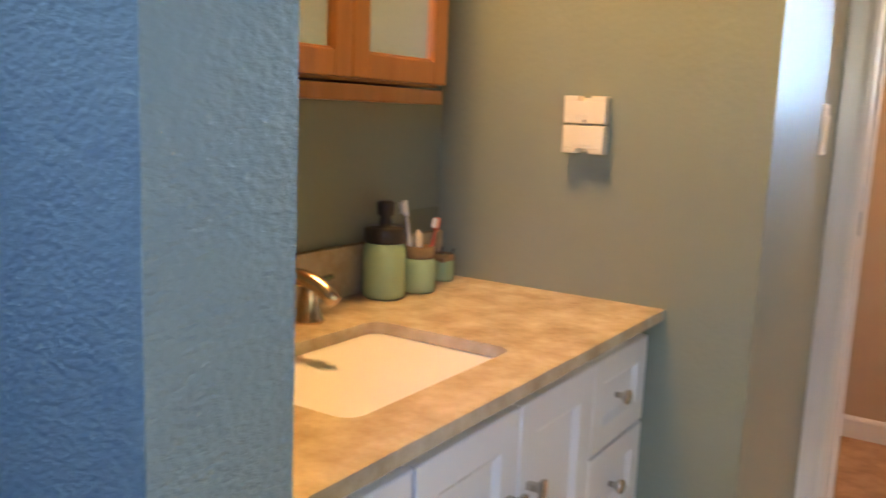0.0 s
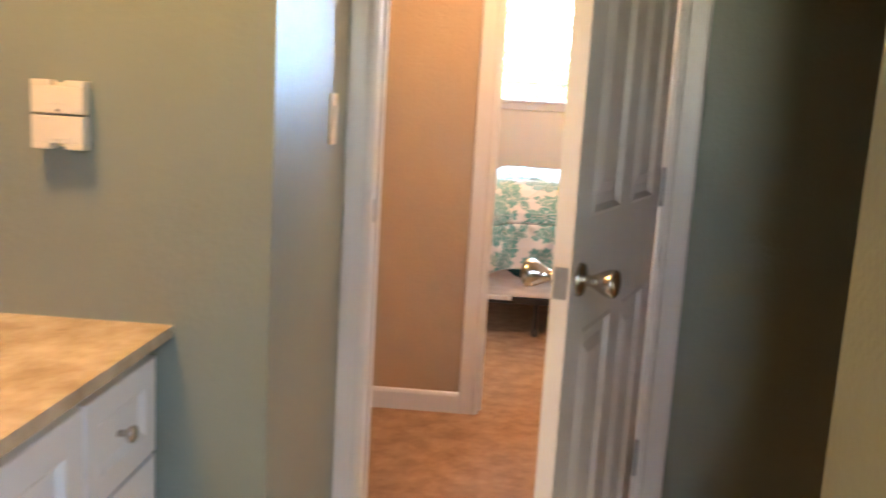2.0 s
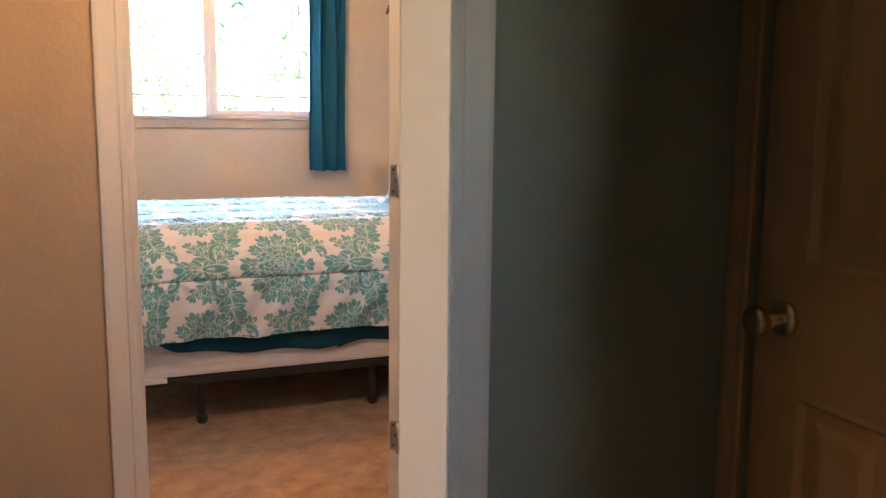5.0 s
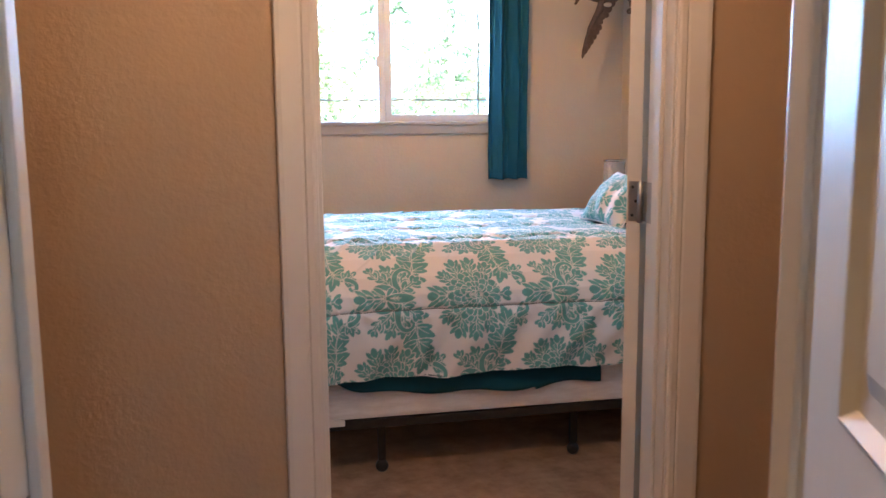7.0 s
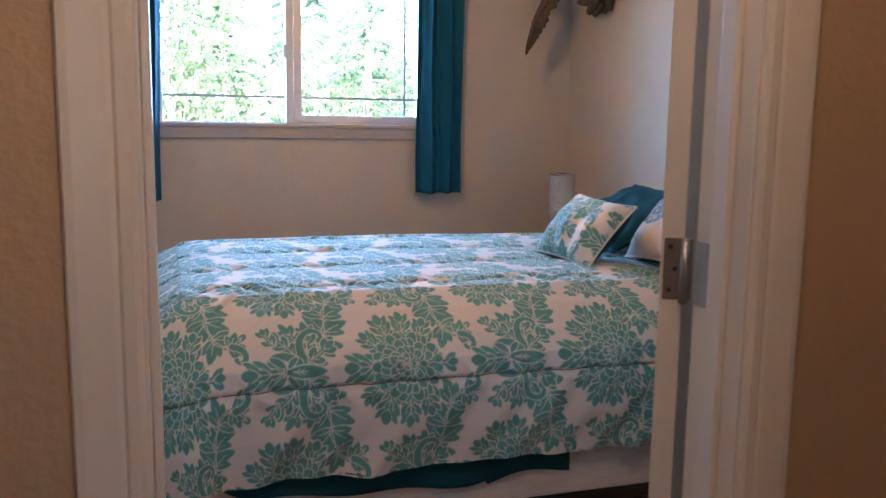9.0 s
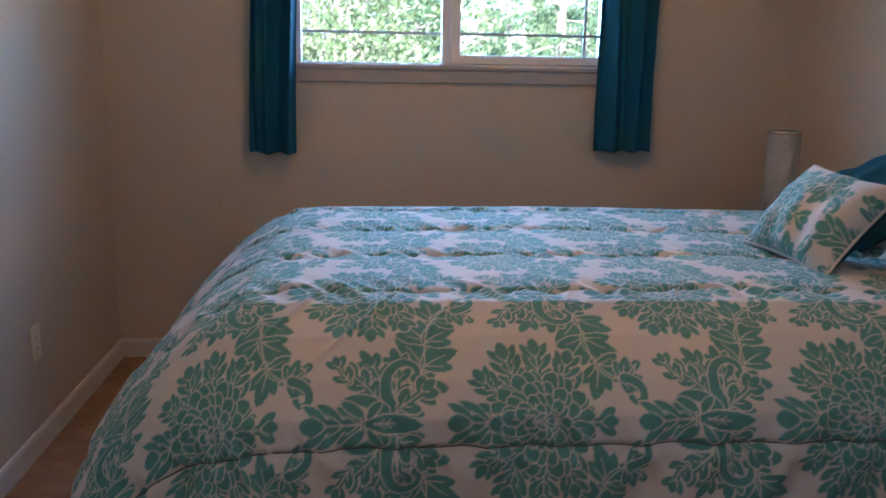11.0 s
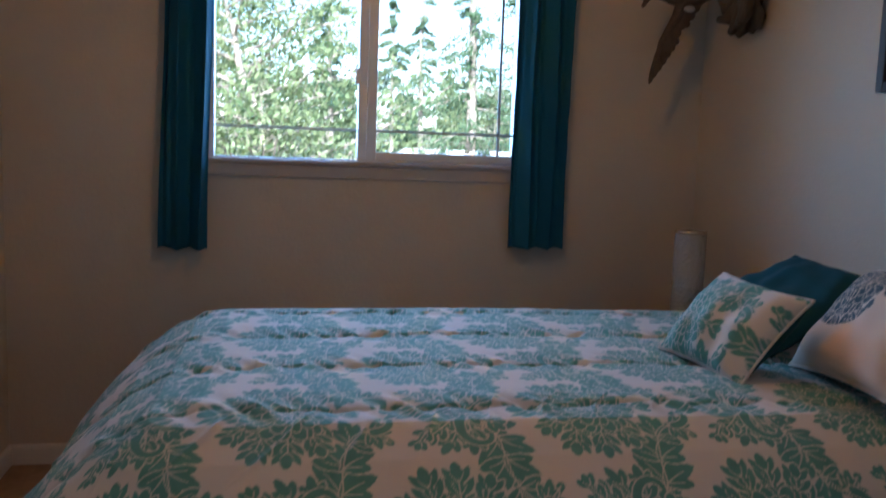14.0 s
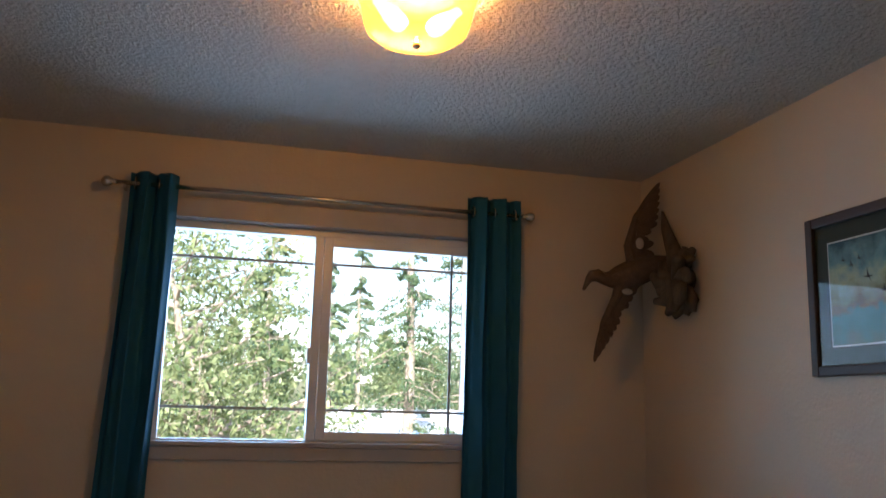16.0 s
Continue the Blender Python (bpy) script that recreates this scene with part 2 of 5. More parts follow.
# hall and bedroom walls
OPEN0, OPEN1 = 0.014, 0.79
wall_boxes("wall_hall_north", [((-2.6, BED_Y0, 0), (OPEN0 - 0.02, BED_Y0 + 0.057, CEIL)), ((OPEN1 + 0.02, BED_Y0, 0), (2.6, BED_Y0 + 0.057, CEIL)),
                               ((OPEN0 - 0.02, BED_Y0, DOOR_H + 0.02), (OPEN1 + 0.02, BED_Y0 + 0.057, CEIL))], TAN, "tan hall wall round the bedroom door")
wall_boxes("wall_bedroom_door", [((ROOM_X0, BED_Y0 + 0.057, 0), (OPEN0 - 0.02, BED_Y1, CEIL)), ((OPEN1 + 0.02, BED_Y0 + 0.057, 0), (ROOM_X1, BED_Y1, CEIL)),
                                 ((OPEN0 - 0.02, BED_Y0 + 0.057, DOOR_H + 0.02), (OPEN1 + 0.02, BED_Y1, CEIL))], BEIGE, "beige bedroom wall round the door")
wall("wall_hall_west", (-2.7, 1.19, 0), (-2.6, 2.25, CEIL), TAN, "tan hall end wall")
wall("wall_hall_east", (2.6, 1.19, 0), (2.7, 2.25, CEIL), TAN, "tan hall end wall")
wall("wall_bedroom_west", (ROOM_X0 - 0.12, BED_Y0 + 0.057, 0), (ROOM_X0, ROOM_Y1 + 0.14, CEIL), BEIGE, "beige bedroom wall with an outlet")
wall("wall_bedroom_east", (ROOM_X1, BED_Y0 + 0.057, 0), (ROOM_X1 + 0.12, ROOM_Y1 + 0.14, CEIL), BEIGE, "beige bedroom wall at the bed's head")
WX0, WX1, WZ0, WZ1 = -0.03, 1.36, 1.285, 2.225
wall_boxes("wall_bedroom_window", [((ROOM_X0, ROOM_Y1, 0), (WX0, ROOM_Y1 + 0.14, CEIL)), ((WX1, ROOM_Y1, 0), (ROOM_X1, ROOM_Y1 + 0.14, CEIL)),
                                   ((WX0, ROOM_Y1, 0), (WX1, ROOM_Y1 + 0.14, WZ0)), ((WX0, ROOM_Y1, WZ1), (WX1, ROOM_Y1 + 0.14, CEIL))], BEIGE, "beige bedroom wall round the window")


# baseboards
def baseboard(name, a, b, normal):
    """A rounded-top board 8.5 cm high from a to b, standing off the wall along normal."""
    a, b, nrm = Vector((*a, 0)), Vector((*b, 0)), Vector((*normal, 0))
    bm = bmesh.new()
    prof = [(0.0, 0.0), (0.012, 0.0), (0.012, 0.07), (0.009, 0.08), (0.004, 0.085), (0.0, 0.085)]
    ends = [[bm.verts.new(p + nrm * o + Vector((0, 0, h))) for o, h in prof] for p in (a, b)]
    for i in range(len(prof)):
        j = (i + 1) % len(prof)
        bm.faces.new((ends[0][i], ends[0][j], ends[1][j], ends[1][i]))
    bm.faces.new(ends[0])
    bm.faces.new(ends[1][::-1])
    return structure(name, bm, WHITE, "white painted baseboard", "baseboard")


baseboard("baseboard_hall_1", (-2.6, BED_Y0), (-0.066, BED_Y0), (0, -1))
baseboard("baseboard_hall_2", (0.89, BED_Y0), (2.6, BED_Y0), (0, -1))
baseboard("baseboard_bedroom_1", (ROOM_X0, BED_Y1), (ROOM_X0, ROOM_Y1), (1, 0))
baseboard("baseboard_bedroom_2", (ROOM_X0, ROOM_Y1), (ROOM_X1, ROOM_Y1), (0, -1))
baseboard("baseboard_bedroom_3", (ROOM_X1, BED_Y1), (ROOM_X1, ROOM_Y1), (-1, 0))


# ---- doors ----
def casing_bar(bm, a, b, out, across, width, flip=1):
    """A moulded casing board from a to b; out points off the wall, across away from the opening."""
    prof = [(0.0, 0.0), (0.0, 0.010), (0.006, 0.013), (0.018, 0.013), (0.022, 0.010), (0.028, 0.012), (width - 0.012, 0.016), (width - 0.003, 0.015), (width, 0.010), (width, 0.0)]
    a, b, out, across = Vector(a), Vector(b), Vector(out), Vector(across)
    ends = [[bm.verts.new(p + across * w + out * h) for w, h in prof] for p in (a, b)]
    for i in range(len(prof)):
        j = (i + 1) % len(prof)
        bm.faces.new((ends[0][i], ends[0][j], ends[1][j], ends[1][i]))
    bm.faces.new(ends[0])
    bm.faces.new(ends[1][::-1])


def door_frame(name, x0, x1, y0, y1, label, stop_y, mat=WHITE, wl_=0.062, wr_=0.062):
    """Jambs, stops and casings on both faces of a wall that runs along x."""
    root = thing(name, label, "door frame", kind="structure")
    part("jamb", box((x0 - 0.02, y0 - 0.001, 0), (x0, y1 + 0.001, DOOR_H), 0.002), mat, root)
    part("jamb", box((x1, y0 - 0.001, 0), (x1 + 0.02, y1 + 0.001, DOOR_H), 0.002), mat, root)
    part("head_jamb", box((x0 - 0.02, y0 - 0.001, DOOR_H), (x1 + 0.02, y1 + 0.001, DOOR_H + 0.02), 0.002), mat, root)
    part("door_stop", box((x0, stop_y, 0), (x0 + 0.011, stop_y + 0.035, DOOR_H - 0.012), 0.003), mat, root)
    part("door_stop", box((x1 - 0.011, stop_y, 0), (x1, stop_y + 0.035, DOOR_H - 0.012), 0.003), mat, root)
    part("door_stop", box((x0, stop_y, DOOR_H - 0.011), (x1, stop_y + 0.035, DOOR_H), 0.003), mat, root)
    for y, o in ((y0, -1), (y1, 1)):
        for x, s, w in ((x0 - 0.006, -1, wl_), (x1 + 0.006, 1, wr_)):
            bm = bmesh.new()
            casing_bar(bm, (x, y, 0), (x, y, DOOR_H + 0.066), (0, o, 0), (s, 0, 0), w)
            part("casing", bm, mat, root)
        bm = bmesh.new()
        casing_bar(bm, (x0 - 0.006, y, DOOR_H + 0.006), (x1 + 0.006, y, DOOR_H + 0.006), (0, o, 0), (0, 0, 1), 0.06)
        part("casing", bm, mat, root)
    return root


def panel_recess(bm, face_y, x0, x1, z0, z1, d):
    """A raised panel in a sunk field on the face at y; d is +1 or -1, the way the face looks."""
    steps = [(0.0, 0.0), (0.008, 0.004), (0.018, -0.008), (0.040, -0.008), (0.062, 0.001)]
    loops = []
    for inset, h in steps:
        y = face_y + d * h
        loops.append([bm.verts.new(p) for p in ((x0 + inset, y, z0 + inset), (x1 - inset, y, z0 + inset), (x1 - inset, y, z1 - inset), (x0 + inset, y, z1 - inset))])
    for a, b in zip(loops, loops[1:]):
        for i in range(4):
            bm.faces.new((a[i], a[(i + 1) % 4], b[(i + 1) % 4], b[i]))
    bm.faces.new(loops[-1])


def door_leaf(name, width, label, hinge_label, m, mat=DOORWHITE, height=2.03, thick=0.035):
    """A moulded six-panel door. Its hinge edge stands at x = 0, the leaf runs along +x, faces at y = 0 and y = thick."""
    root = thing(name, label, "door", m)
    st, mid = 0.105, 0.10
    pw = (width - 2 * st - mid) / 2
    xs = [(st, st + pw), (st + pw + mid, width - st)]
    zs = [(0.22, 0.80), (1.02, 1.66), (1.76, 1.93)]
    xcuts = [0, st, st + pw, st + pw + mid, width - st, width]
    zcuts = [0.012, 0.22, 0.80, 1.02, 1.66, 1.76, 1.93, height]
    bm = bmesh.new()
    for y in (0.0, thick):
        for i in range(5):
            for j in range(7):
                if i in (1, 3) and j in (1, 3, 5):
                    continue
                q = [(xcuts[i], y, zcuts[j]), (xcuts[i + 1], y, zcuts[j]), (xcuts[i + 1], y, zcuts[j + 1]), (xcuts[i], y, zcuts[j + 1])]
                bm.faces.new([bm.verts.new(p) for p in q])
    for a, b in (((0, 0.012), (width, 0.012)), ((width, 0.012), (width, height)), ((width, height), (0, height)), ((0, height), (0, 0.012))):
        bm.faces.new([bm.verts.new(p) for p in ((a[0], 0, a[1]), (b[0], 0, b[1]), (b[0], thick, b[1]), (a[0], thick, a[1]))])
    bmesh.ops.remove_doubles(bm, verts=bm.verts[:], dist=0.0001)
    part("leaf", bm, mat, root)
    for y, d in ((0.0, -1), (thick, 1)):
        for x0, x1 in xs:
            for z0, z1 in zs:
                bm = bmesh.new()
                panel_recess(bm, y, x0, x1, z0, z1, d)
                part("panel", bm, mat, root)
    return root


def knob_set(door, x, z, thick, mat=NICKEL):
    """Round knobs on both faces, the latch plate in the edge."""
    for y, d in ((0.0, -1), (thick, 1)):
        turn = Matrix.Translation((x, y, z)) @ Matrix.Rotation(radians(90 if d < 0 else -90), 4, "X")
        k = part("knob", lathe([(0.013, 0.0), (0.011, 0.016), (0.012, 0.026), (0.017, 0.036), (0.0245, 0.050), (0.0275, 0.062), (0.0265, 0.070), (0.0215, 0.074), (0.012, 0.075)], m=turn), mat, door, "round brushed metal knob", smooth=True)
        part("rose", lathe([(0.033, 0.0), (0.033, 0.004), (0.029, 0.009), (0.013, 0.011)], m=turn), mat, k, smooth=True)


def hinge(door, z, mat=STEEL, y=0.0, leaf_dir=1, pin=0.0):
    """A butt hinge at the door's hinge edge: a barrel and the leaf let into the edge, with its screws."""
    b = part("hinge", lathe([(0.0065, -0.05), (0.0065, 0.05)], at=(-0.006 - pin, y - 0.005 * leaf_dir, z), steps=12), mat, door, "dull steel hinge", smooth=True)
    part("hinge_leaf", box((-0.0022, y - pin, z - 0.048), (0.0002, y + 0.030 * leaf_dir, z + 0.048), 0.0006), mat, b)
    for dz in (-0.034, 0.0, 0.034):
        part("screw", lathe([(0.004, 0), (0.003, 0.001)], m=Matrix.Translation((-0.0022, y + (0.012 + 0.008 * (dz != 0)) * leaf_dir, z + dz)) @ Matrix.Rotation(radians(-90), 4, "Y"), steps=8), DARKGAP, b)


# bathroom door frame and door, hinged on the east jamb and standing two thirds open into the bathroom
bath_frame = door_frame("door_frame_bathroom", -0.307, 0.445, BATH_Y0, BATH_Y1, "white painted door frame between bathroom and hall", BATH_Y0 + 0.070, wl_=0.072, wr_=0.074)
part("strike_plate", box((-0.3072, BATH_Y0 + 0.036, 0.892), (-0.3045, BATH_Y0 + 0.066, 0.956), 0.001), STEEL, bath_frame, "dull metal strike plate")
for z in (0.30, 1.04, 1.80):
    part("hinge_leaf", box((0.4428, BATH_Y0 + 0.003, z - 0.048), (0.4455, BATH_Y0 + 0.036, z + 0.048), 0.001), STEEL, bath_frame)
BATH_OPEN = 68.0
bath_door = door_leaf("door_bathroom", 0.752, "white six-panel bathroom door standing open", "", Matrix.Translation((0.440, BATH_Y0 - 0.004, 0)) @ Matrix.Rotation(radians(180 + BATH_OPEN), 4, "Z") @ Matrix.Translation((0.004, -0.035, 0)))
knob_set(bath_door, 0.752 - 0.060, 0.906, 0.035)
part("latch_plate", box((0.7519, 0.005, 0.876), (0.7534, 0.030, 0.936), 0.0005), STEEL, bath_door, "metal latch plate in the edge")
for z in (0.30, 1.04, 1.80):
    hinge(bath_door, z, y=0.035, leaf_dir=-1)

# bedroom door frame and door, folded back into the bedroom
bed_frame_ = door_frame("door_frame_bedroom", OPEN0, OPEN1, BED_Y0, BED_Y1, "white painted door frame between hall and bedroom", BED_Y0 + 0.035, wl_=0.075, wr_=0.078)
for z in (0.27, 1.088, 1.80):
    part("hinge_leaf", box((OPEN1 - 0.0025, BED_Y1 - 0.036, z - 0.048), (OPEN1 + 0.0005, BED_Y1 - 0.003, z + 0.048), 0.001), STEEL, bed_frame_)
BED_OPEN = 133
bed_door = door_leaf("door_bedroom", 0.765, "white six-panel bedroom door folded back into the room", "", Matrix.Translation((OPEN1 - 0.004, BED_Y1 + 0.014, 0)) @ Matrix.Rotation(radians(180 - BED_OPEN), 4, "Z") @ Matrix.Translation((0.018, 0.010, 0)))
knob_set(bed_door, 0.765 - 0.062, 0.925, 0.035)
for z in (0.27, 1.088, 1.80):
    hinge(bed_door, z, pin=0.014)

# linen closet door in the nook, closed, seen as warm wood
CLOSET = wood("closet_door_wood", (0.26, 0.155, 0.075), (0.35, 0.215, 0.11), 2, 0.4, 8)
closet_frame = thing("door_frame_linen_closet", "wood-toned casing round the linen closet door", "door frame", kind="structure")
for y, s in ((1.075, 1), (0.345, -1)):
    bm = bmesh.new()
    casing_bar(bm, (1.03, y, 0), (1.03, y, DOOR_H + 0.05), (-1, 0, 0), (0, s, 0), 0.055)
    part("casing", bm, CLOSET, closet_frame)
bm = bmesh.new()
casing_bar(bm, (1.03, 0.345, DOOR_H + 0.0), (1.03, 1.075, DOOR_H + 0.0), (-1, 0, 0), (0, 0, 1), 0.055)
part("casing", bm, CLOSET, closet_frame)
closet_door = door_leaf("door_linen_closet", 0.715, "closed wood-toned panel door of the linen closet", "", Matrix.Translation((1.038, 0.352, 0)) @ Matrix.Rotation(radians(90), 4, "Z") @ Matrix.Translation((0, -0.035, 0)), CLOSET)
knob_set(closet_door, 0.715 - 0.065, 0.925, 0.035, BRONZE)


# ---- printed damask ----
def two_tone_cloth(name, ground, ink, rough=0.75, ink_rough=0.7):
    """Cotton with a printed pattern held in the point attribute 'print'."""
    m = bpy.data.materials.new(name)
    m.use_nodes = True
    n, l = m.node_tree.nodes, m.node_tree.links
    b = n["Principled BSDF"]
    at = n.new("ShaderNodeAttribute")
    at.attribute_name = "print"
    co = n.new("ShaderNodeTexCoord")
    worn = n.new("ShaderNodeTexNoise")
    worn.inputs["Scale"].default_value = 35
    worn.inputs["Detail"].default_value = 5
    tone = n.new("ShaderNodeMix")
    tone.data_type = "RGBA"
    tone.inputs["A"].default_value = (*ink, 1)
    tone.inputs["B"].default_value = (*[c * 1.5 + 0.02 for c in ink], 1)
    mx = n.new("ShaderNodeMix")
    mx.data_type = "RGBA"
    mx.inputs["A"].default_value = (*ground, 1)
    l.new(co.outputs["Object"], worn.inputs["Vector"])
    l.new(worn.outputs[0], tone.inputs["Factor"])
    l.new(at.outputs["Fac"], mx.inputs["Factor"])
    l.new(tone.outputs["Result"], mx.inputs["B"])
    l.new(mx.outputs["Result"], b.inputs["Base Color"])
    b.inputs["Roughness"].default_value = rough
    b.inputs["Specular IOR Level"].default_value = 0.25
    b.inputs["Sheen Weight"].default_value = 0.12
    b.inputs["Sheen Roughness"].default_value = 0.5
    weave = n.new("ShaderNodeTexNoise")
    weave.inputs["Scale"].default_value = 600
    bp = n.new("ShaderNodeBump")
    bp.inputs["Strength"].default_value = 0.15
    bp.inputs["Distance"].default_value = 0.001
    l.new(co.outputs["Object"], weave.inputs["Vector"])
    l.new(weave.outputs[0], bp.inputs["Height"])
    l.new(bp.outputs[0], b.inputs["Normal"])
    return m


DAMASK = two_tone_cloth("damask_cotton", (0.61, 0.55, 0.50), (0.075, 0.205, 0.175))
PER_U, PER_V = 0.60, 0.64
CELL = 0.001
TILE = np.zeros((round(PER_V / CELL), round(PER_U / CELL)))


def spine(u, v, turn, length, bend, n=7):
    """Points along a stroke that starts at (u, v) and turns by bend degrees on its way."""
    pts = [(u, v)]
    for k in range(n - 1):
        a = radians(turn + bend * (k + 0.5) / (n - 1))
        pts.append((pts[-1][0] + math.cos(a) * length / (n - 1), pts[-1][1] + math.sin(a) * length / (n - 1)))
    return pts


def petal(u, v, turn, length, width, bend=0.0):
    """One leaf lobe, fullest past its middle."""
    shape = (0.35, 0.68, 0.92, 1.0, 0.92, 0.62, 0.08)
    return spine(u, v, turn, length, bend), [width / 2 * w for w in shape]


def line(points, r0, r1):
    return points, [r0 + (r1 - r0) * k / (len(points) - 1) for k in range(len(points))]


def stamp(strokes, rim=0.0):
    """Print one motif into the repeat, mirrored about the axis and set again half a repeat on; with rim 0 it is scratched out as pale veins."""
    rows, cols = TILE.shape
    for mirror in (1, -1):
        for du, dv in ((0, 0), (PER_U / 2, PER_V / 2)):
            moved = [([(x + du, y * mirror + dv) for x, y in pts], rad) for pts, rad in strokes]
            xs = [p[0] for pts, rad in moved for p in pts]
            ys = [p[1] for pts, rad in moved for p in pts]
            grow = max(max(rad) for pts, rad in moved) + 0.008
            i = np.arange(int((min(xs) - grow) / CELL) - 1, int((max(xs) + grow) / CELL) + 2)
            j = np.arange(int((min(ys) - grow) / CELL) - 1, int((max(ys) + grow) / CELL) + 2)
            gu, gv = np.meshgrid(i * CELL, j * CELL)
            far = np.full(gu.shape, 1.0)
            for pts, rad in moved:
                for (ax, ay), (bx, by), ra, rb in zip(pts, pts[1:], rad, rad[1:]):
                    ln = (bx - ax) ** 2 + (by - ay) ** 2 + 1e-12
                    t = np.clip(((gu - ax) * (bx - ax) + (gv - ay) * (by - ay)) / ln, 0, 1)
                    far = np.minimum(far, np.hypot(gu - ax - t * (bx - ax), gv - ay - t * (by - ay)) - ra - t * (rb - ra))
            at = np.ix_(j % rows, i % cols)
            if rim:
                TILE[at] = np.maximum(TILE[at] * (1 - np.clip((rim - far) / 0.0012 + 0.5, 0, 1)), np.clip(-far / 0.0012 + 0.5, 0, 1))
            else:
                TILE[at] *= 1 - 0.92 * np.clip(-far / 0.0012 + 0.5, 0, 1)


def acanthus(u, v, turn, length, width, bend=0.0, pairs=3, rim=0.0028):
    """A lobed leaf: lobes in pairs along a bent rib, a lobe at the tip, pale veins."""
    rib = spine(u, v, turn, length * 0.80, bend, 13)
    strokes, veins = [line(rib, width * 0.10, width * 0.14)], [line(rib[:11], 0.0019, 0.0009)]
    for k in range(pairs):
        f = 0.10 + 0.72 * k / max(1, pairs - 1)
        i = min(11, int(f * 12))
        x, y = rib[i]
        way = turn + bend * f
        ln = width * (0.56, 0.66, 0.60, 0.48)[min(3, k + (pairs < 3))]
        for s in (1, -1):
            strokes.append(petal(x, y, way + s * 54, ln, length / pairs * 0.52, -s * 30))
            veins.append(line(spine(x, y, way + s * 46, ln * 0.58, -s * 24, 5), 0.0013, 0.0006))
    strokes.append(petal(*rib[-3], turn + bend, length * 0.36, width * 0.34))
    stamp(strokes, rim)
    stamp(veins)


def scroll(u, v, turn, length, curl, r0, r1, eye=0.0):
    """A tapering stroke that winds up at its end; eye is the bud in the curl."""
    pts = [(u, v)]
    a = turn
    for k in range(18):
        a += curl / 18 * (0.35 + 1.3 * k / 17)
        step = length / 18 * (1.35 - 0.7 * k / 17)
        pts.append((pts[-1][0] + math.cos(radians(a)) * step, pts[-1][1] + math.sin(radians(a)) * step))
    strokes = [line(pts, r0, r1)]
    if eye:
        strokes.append(([pts[-1], pts[-1]], [eye, eye]))
    stamp(strokes, 0.0024)


def vine(points, sizes, first_side=1):
    """A stem with lobed sprays leaning forward on both sides of it."""
    stem = []
    for k in range(len(points) - 1):
        p0, p1, p2, p3 = points[max(0, k - 1)], points[k], points[k + 1], points[min(len(points) - 1, k + 2)]
        for q in range(5):
            t = q / 5
            stem.append(tuple(0.5 * (2 * b + (c - a) * t + (2 * a - 5 * b + 4 * c - d) * t * t + (3 * b - a - 3 * c + d) * t ** 3) for a, b, c, d in zip(p0, p1, p2, p3)))
    stem.append(points[-1])
    stamp([line(stem, 0.013, 0.008)], 0.0024)
    for k, size in enumerate(sizes):
        i = min(len(stem) - 2, int(k / len(sizes) * (len(stem) - 1)))
        (x, y), (x2, y2) = stem[i], stem[i + 1]
        way = math.degrees(math.atan2(y2 - y, x2 - x))
        for s in (1, -1):
            grow = size * (1.0 if s == first_side else 0.88)
            base = way + s * 38
            spray = [petal(x, y, base, grow, grow * 0.42, s * 24), petal(x, y, base + s * 30, grow * 0.74, grow * 0.34, s * 26), petal(x, y, base - s * 24, grow * 0.78, grow * 0.32, s * 10)]
            stamp(spray, 0.0022)
            stamp([line(spine(x, y, base, grow * 0.66, s * 18, 6), 0.0016, 0.0007), line(spine(x, y, base + s * 28, grow * 0.5, s * 20, 5), 0.0013, 0.0006)])
    stamp([line(stem, 0.0018, 0.0012)])


# long vine from the palmette to the next row, ending in a curl
vine([(0.340, 0.030), (0.378, 0.062), (0.404, 0.105), (0.408, 0.155), (0.424, 0.212), (0.462, 0.240), (0.498, 0.212)], (0.074, 0.080, 0.082, 0.078, 0.070, 0.054))
scroll(0.470, 0.240, 10, 0.085, 250, 0.009, 0.004, 0.006)
# plumes and volutes over the palmette
acanthus(0.352, 0.045, 78, 0.098, 0.056, 22, 3)
acanthus(0.336, 0.046, 100, 0.104, 0.054, 26, 3)
acanthus(0.322, 0.046, 128, 0.098, 0.052, 20, 3)
scroll(0.345, 0.030, 118, 0.150, -250, 0.011, 0.004, 0.008)
scroll(0.330, 0.024, 132, 0.140, 300, 0.012, 0.005, 0.009)
acanthus(0.272, 0.078, 132, 0.056, 0.044, -20, 2)
acanthus(0.360, 0.030, 30, 0.078, 0.050, 14, 2)
# palmette: trefoil one way, bud the other, clasp between them
acanthus(0.296, 0.0, 180, 0.104, 0.092, 0, 3)
stamp([petal(0.300, 0.0, 0, 0.100, 0.034)], 0.0028)
stamp([petal(0.296, 0.010, 122, 0.050, 0.019, 40)], 0.0024)
stamp([petal(0.306, 0.012, 66, 0.036, 0.016, -30)], 0.0024)
stamp([line([(0.292, -0.012), (0.292, 0.012)], 0.0016, 0.0016), line([(0.299, -0.011), (0.299, 0.011)], 0.0014, 0.0014)])
stamp([line([(0.315, 0.0), (0.352, 0.0)], 0.0016, 0.0010), line([(0.322, 0.0), (0.334, 0.008)], 0.0013, 0.0008), line([(0.334, 0.0), (0.346, 0.008)], 0.0013, 0.0008)])
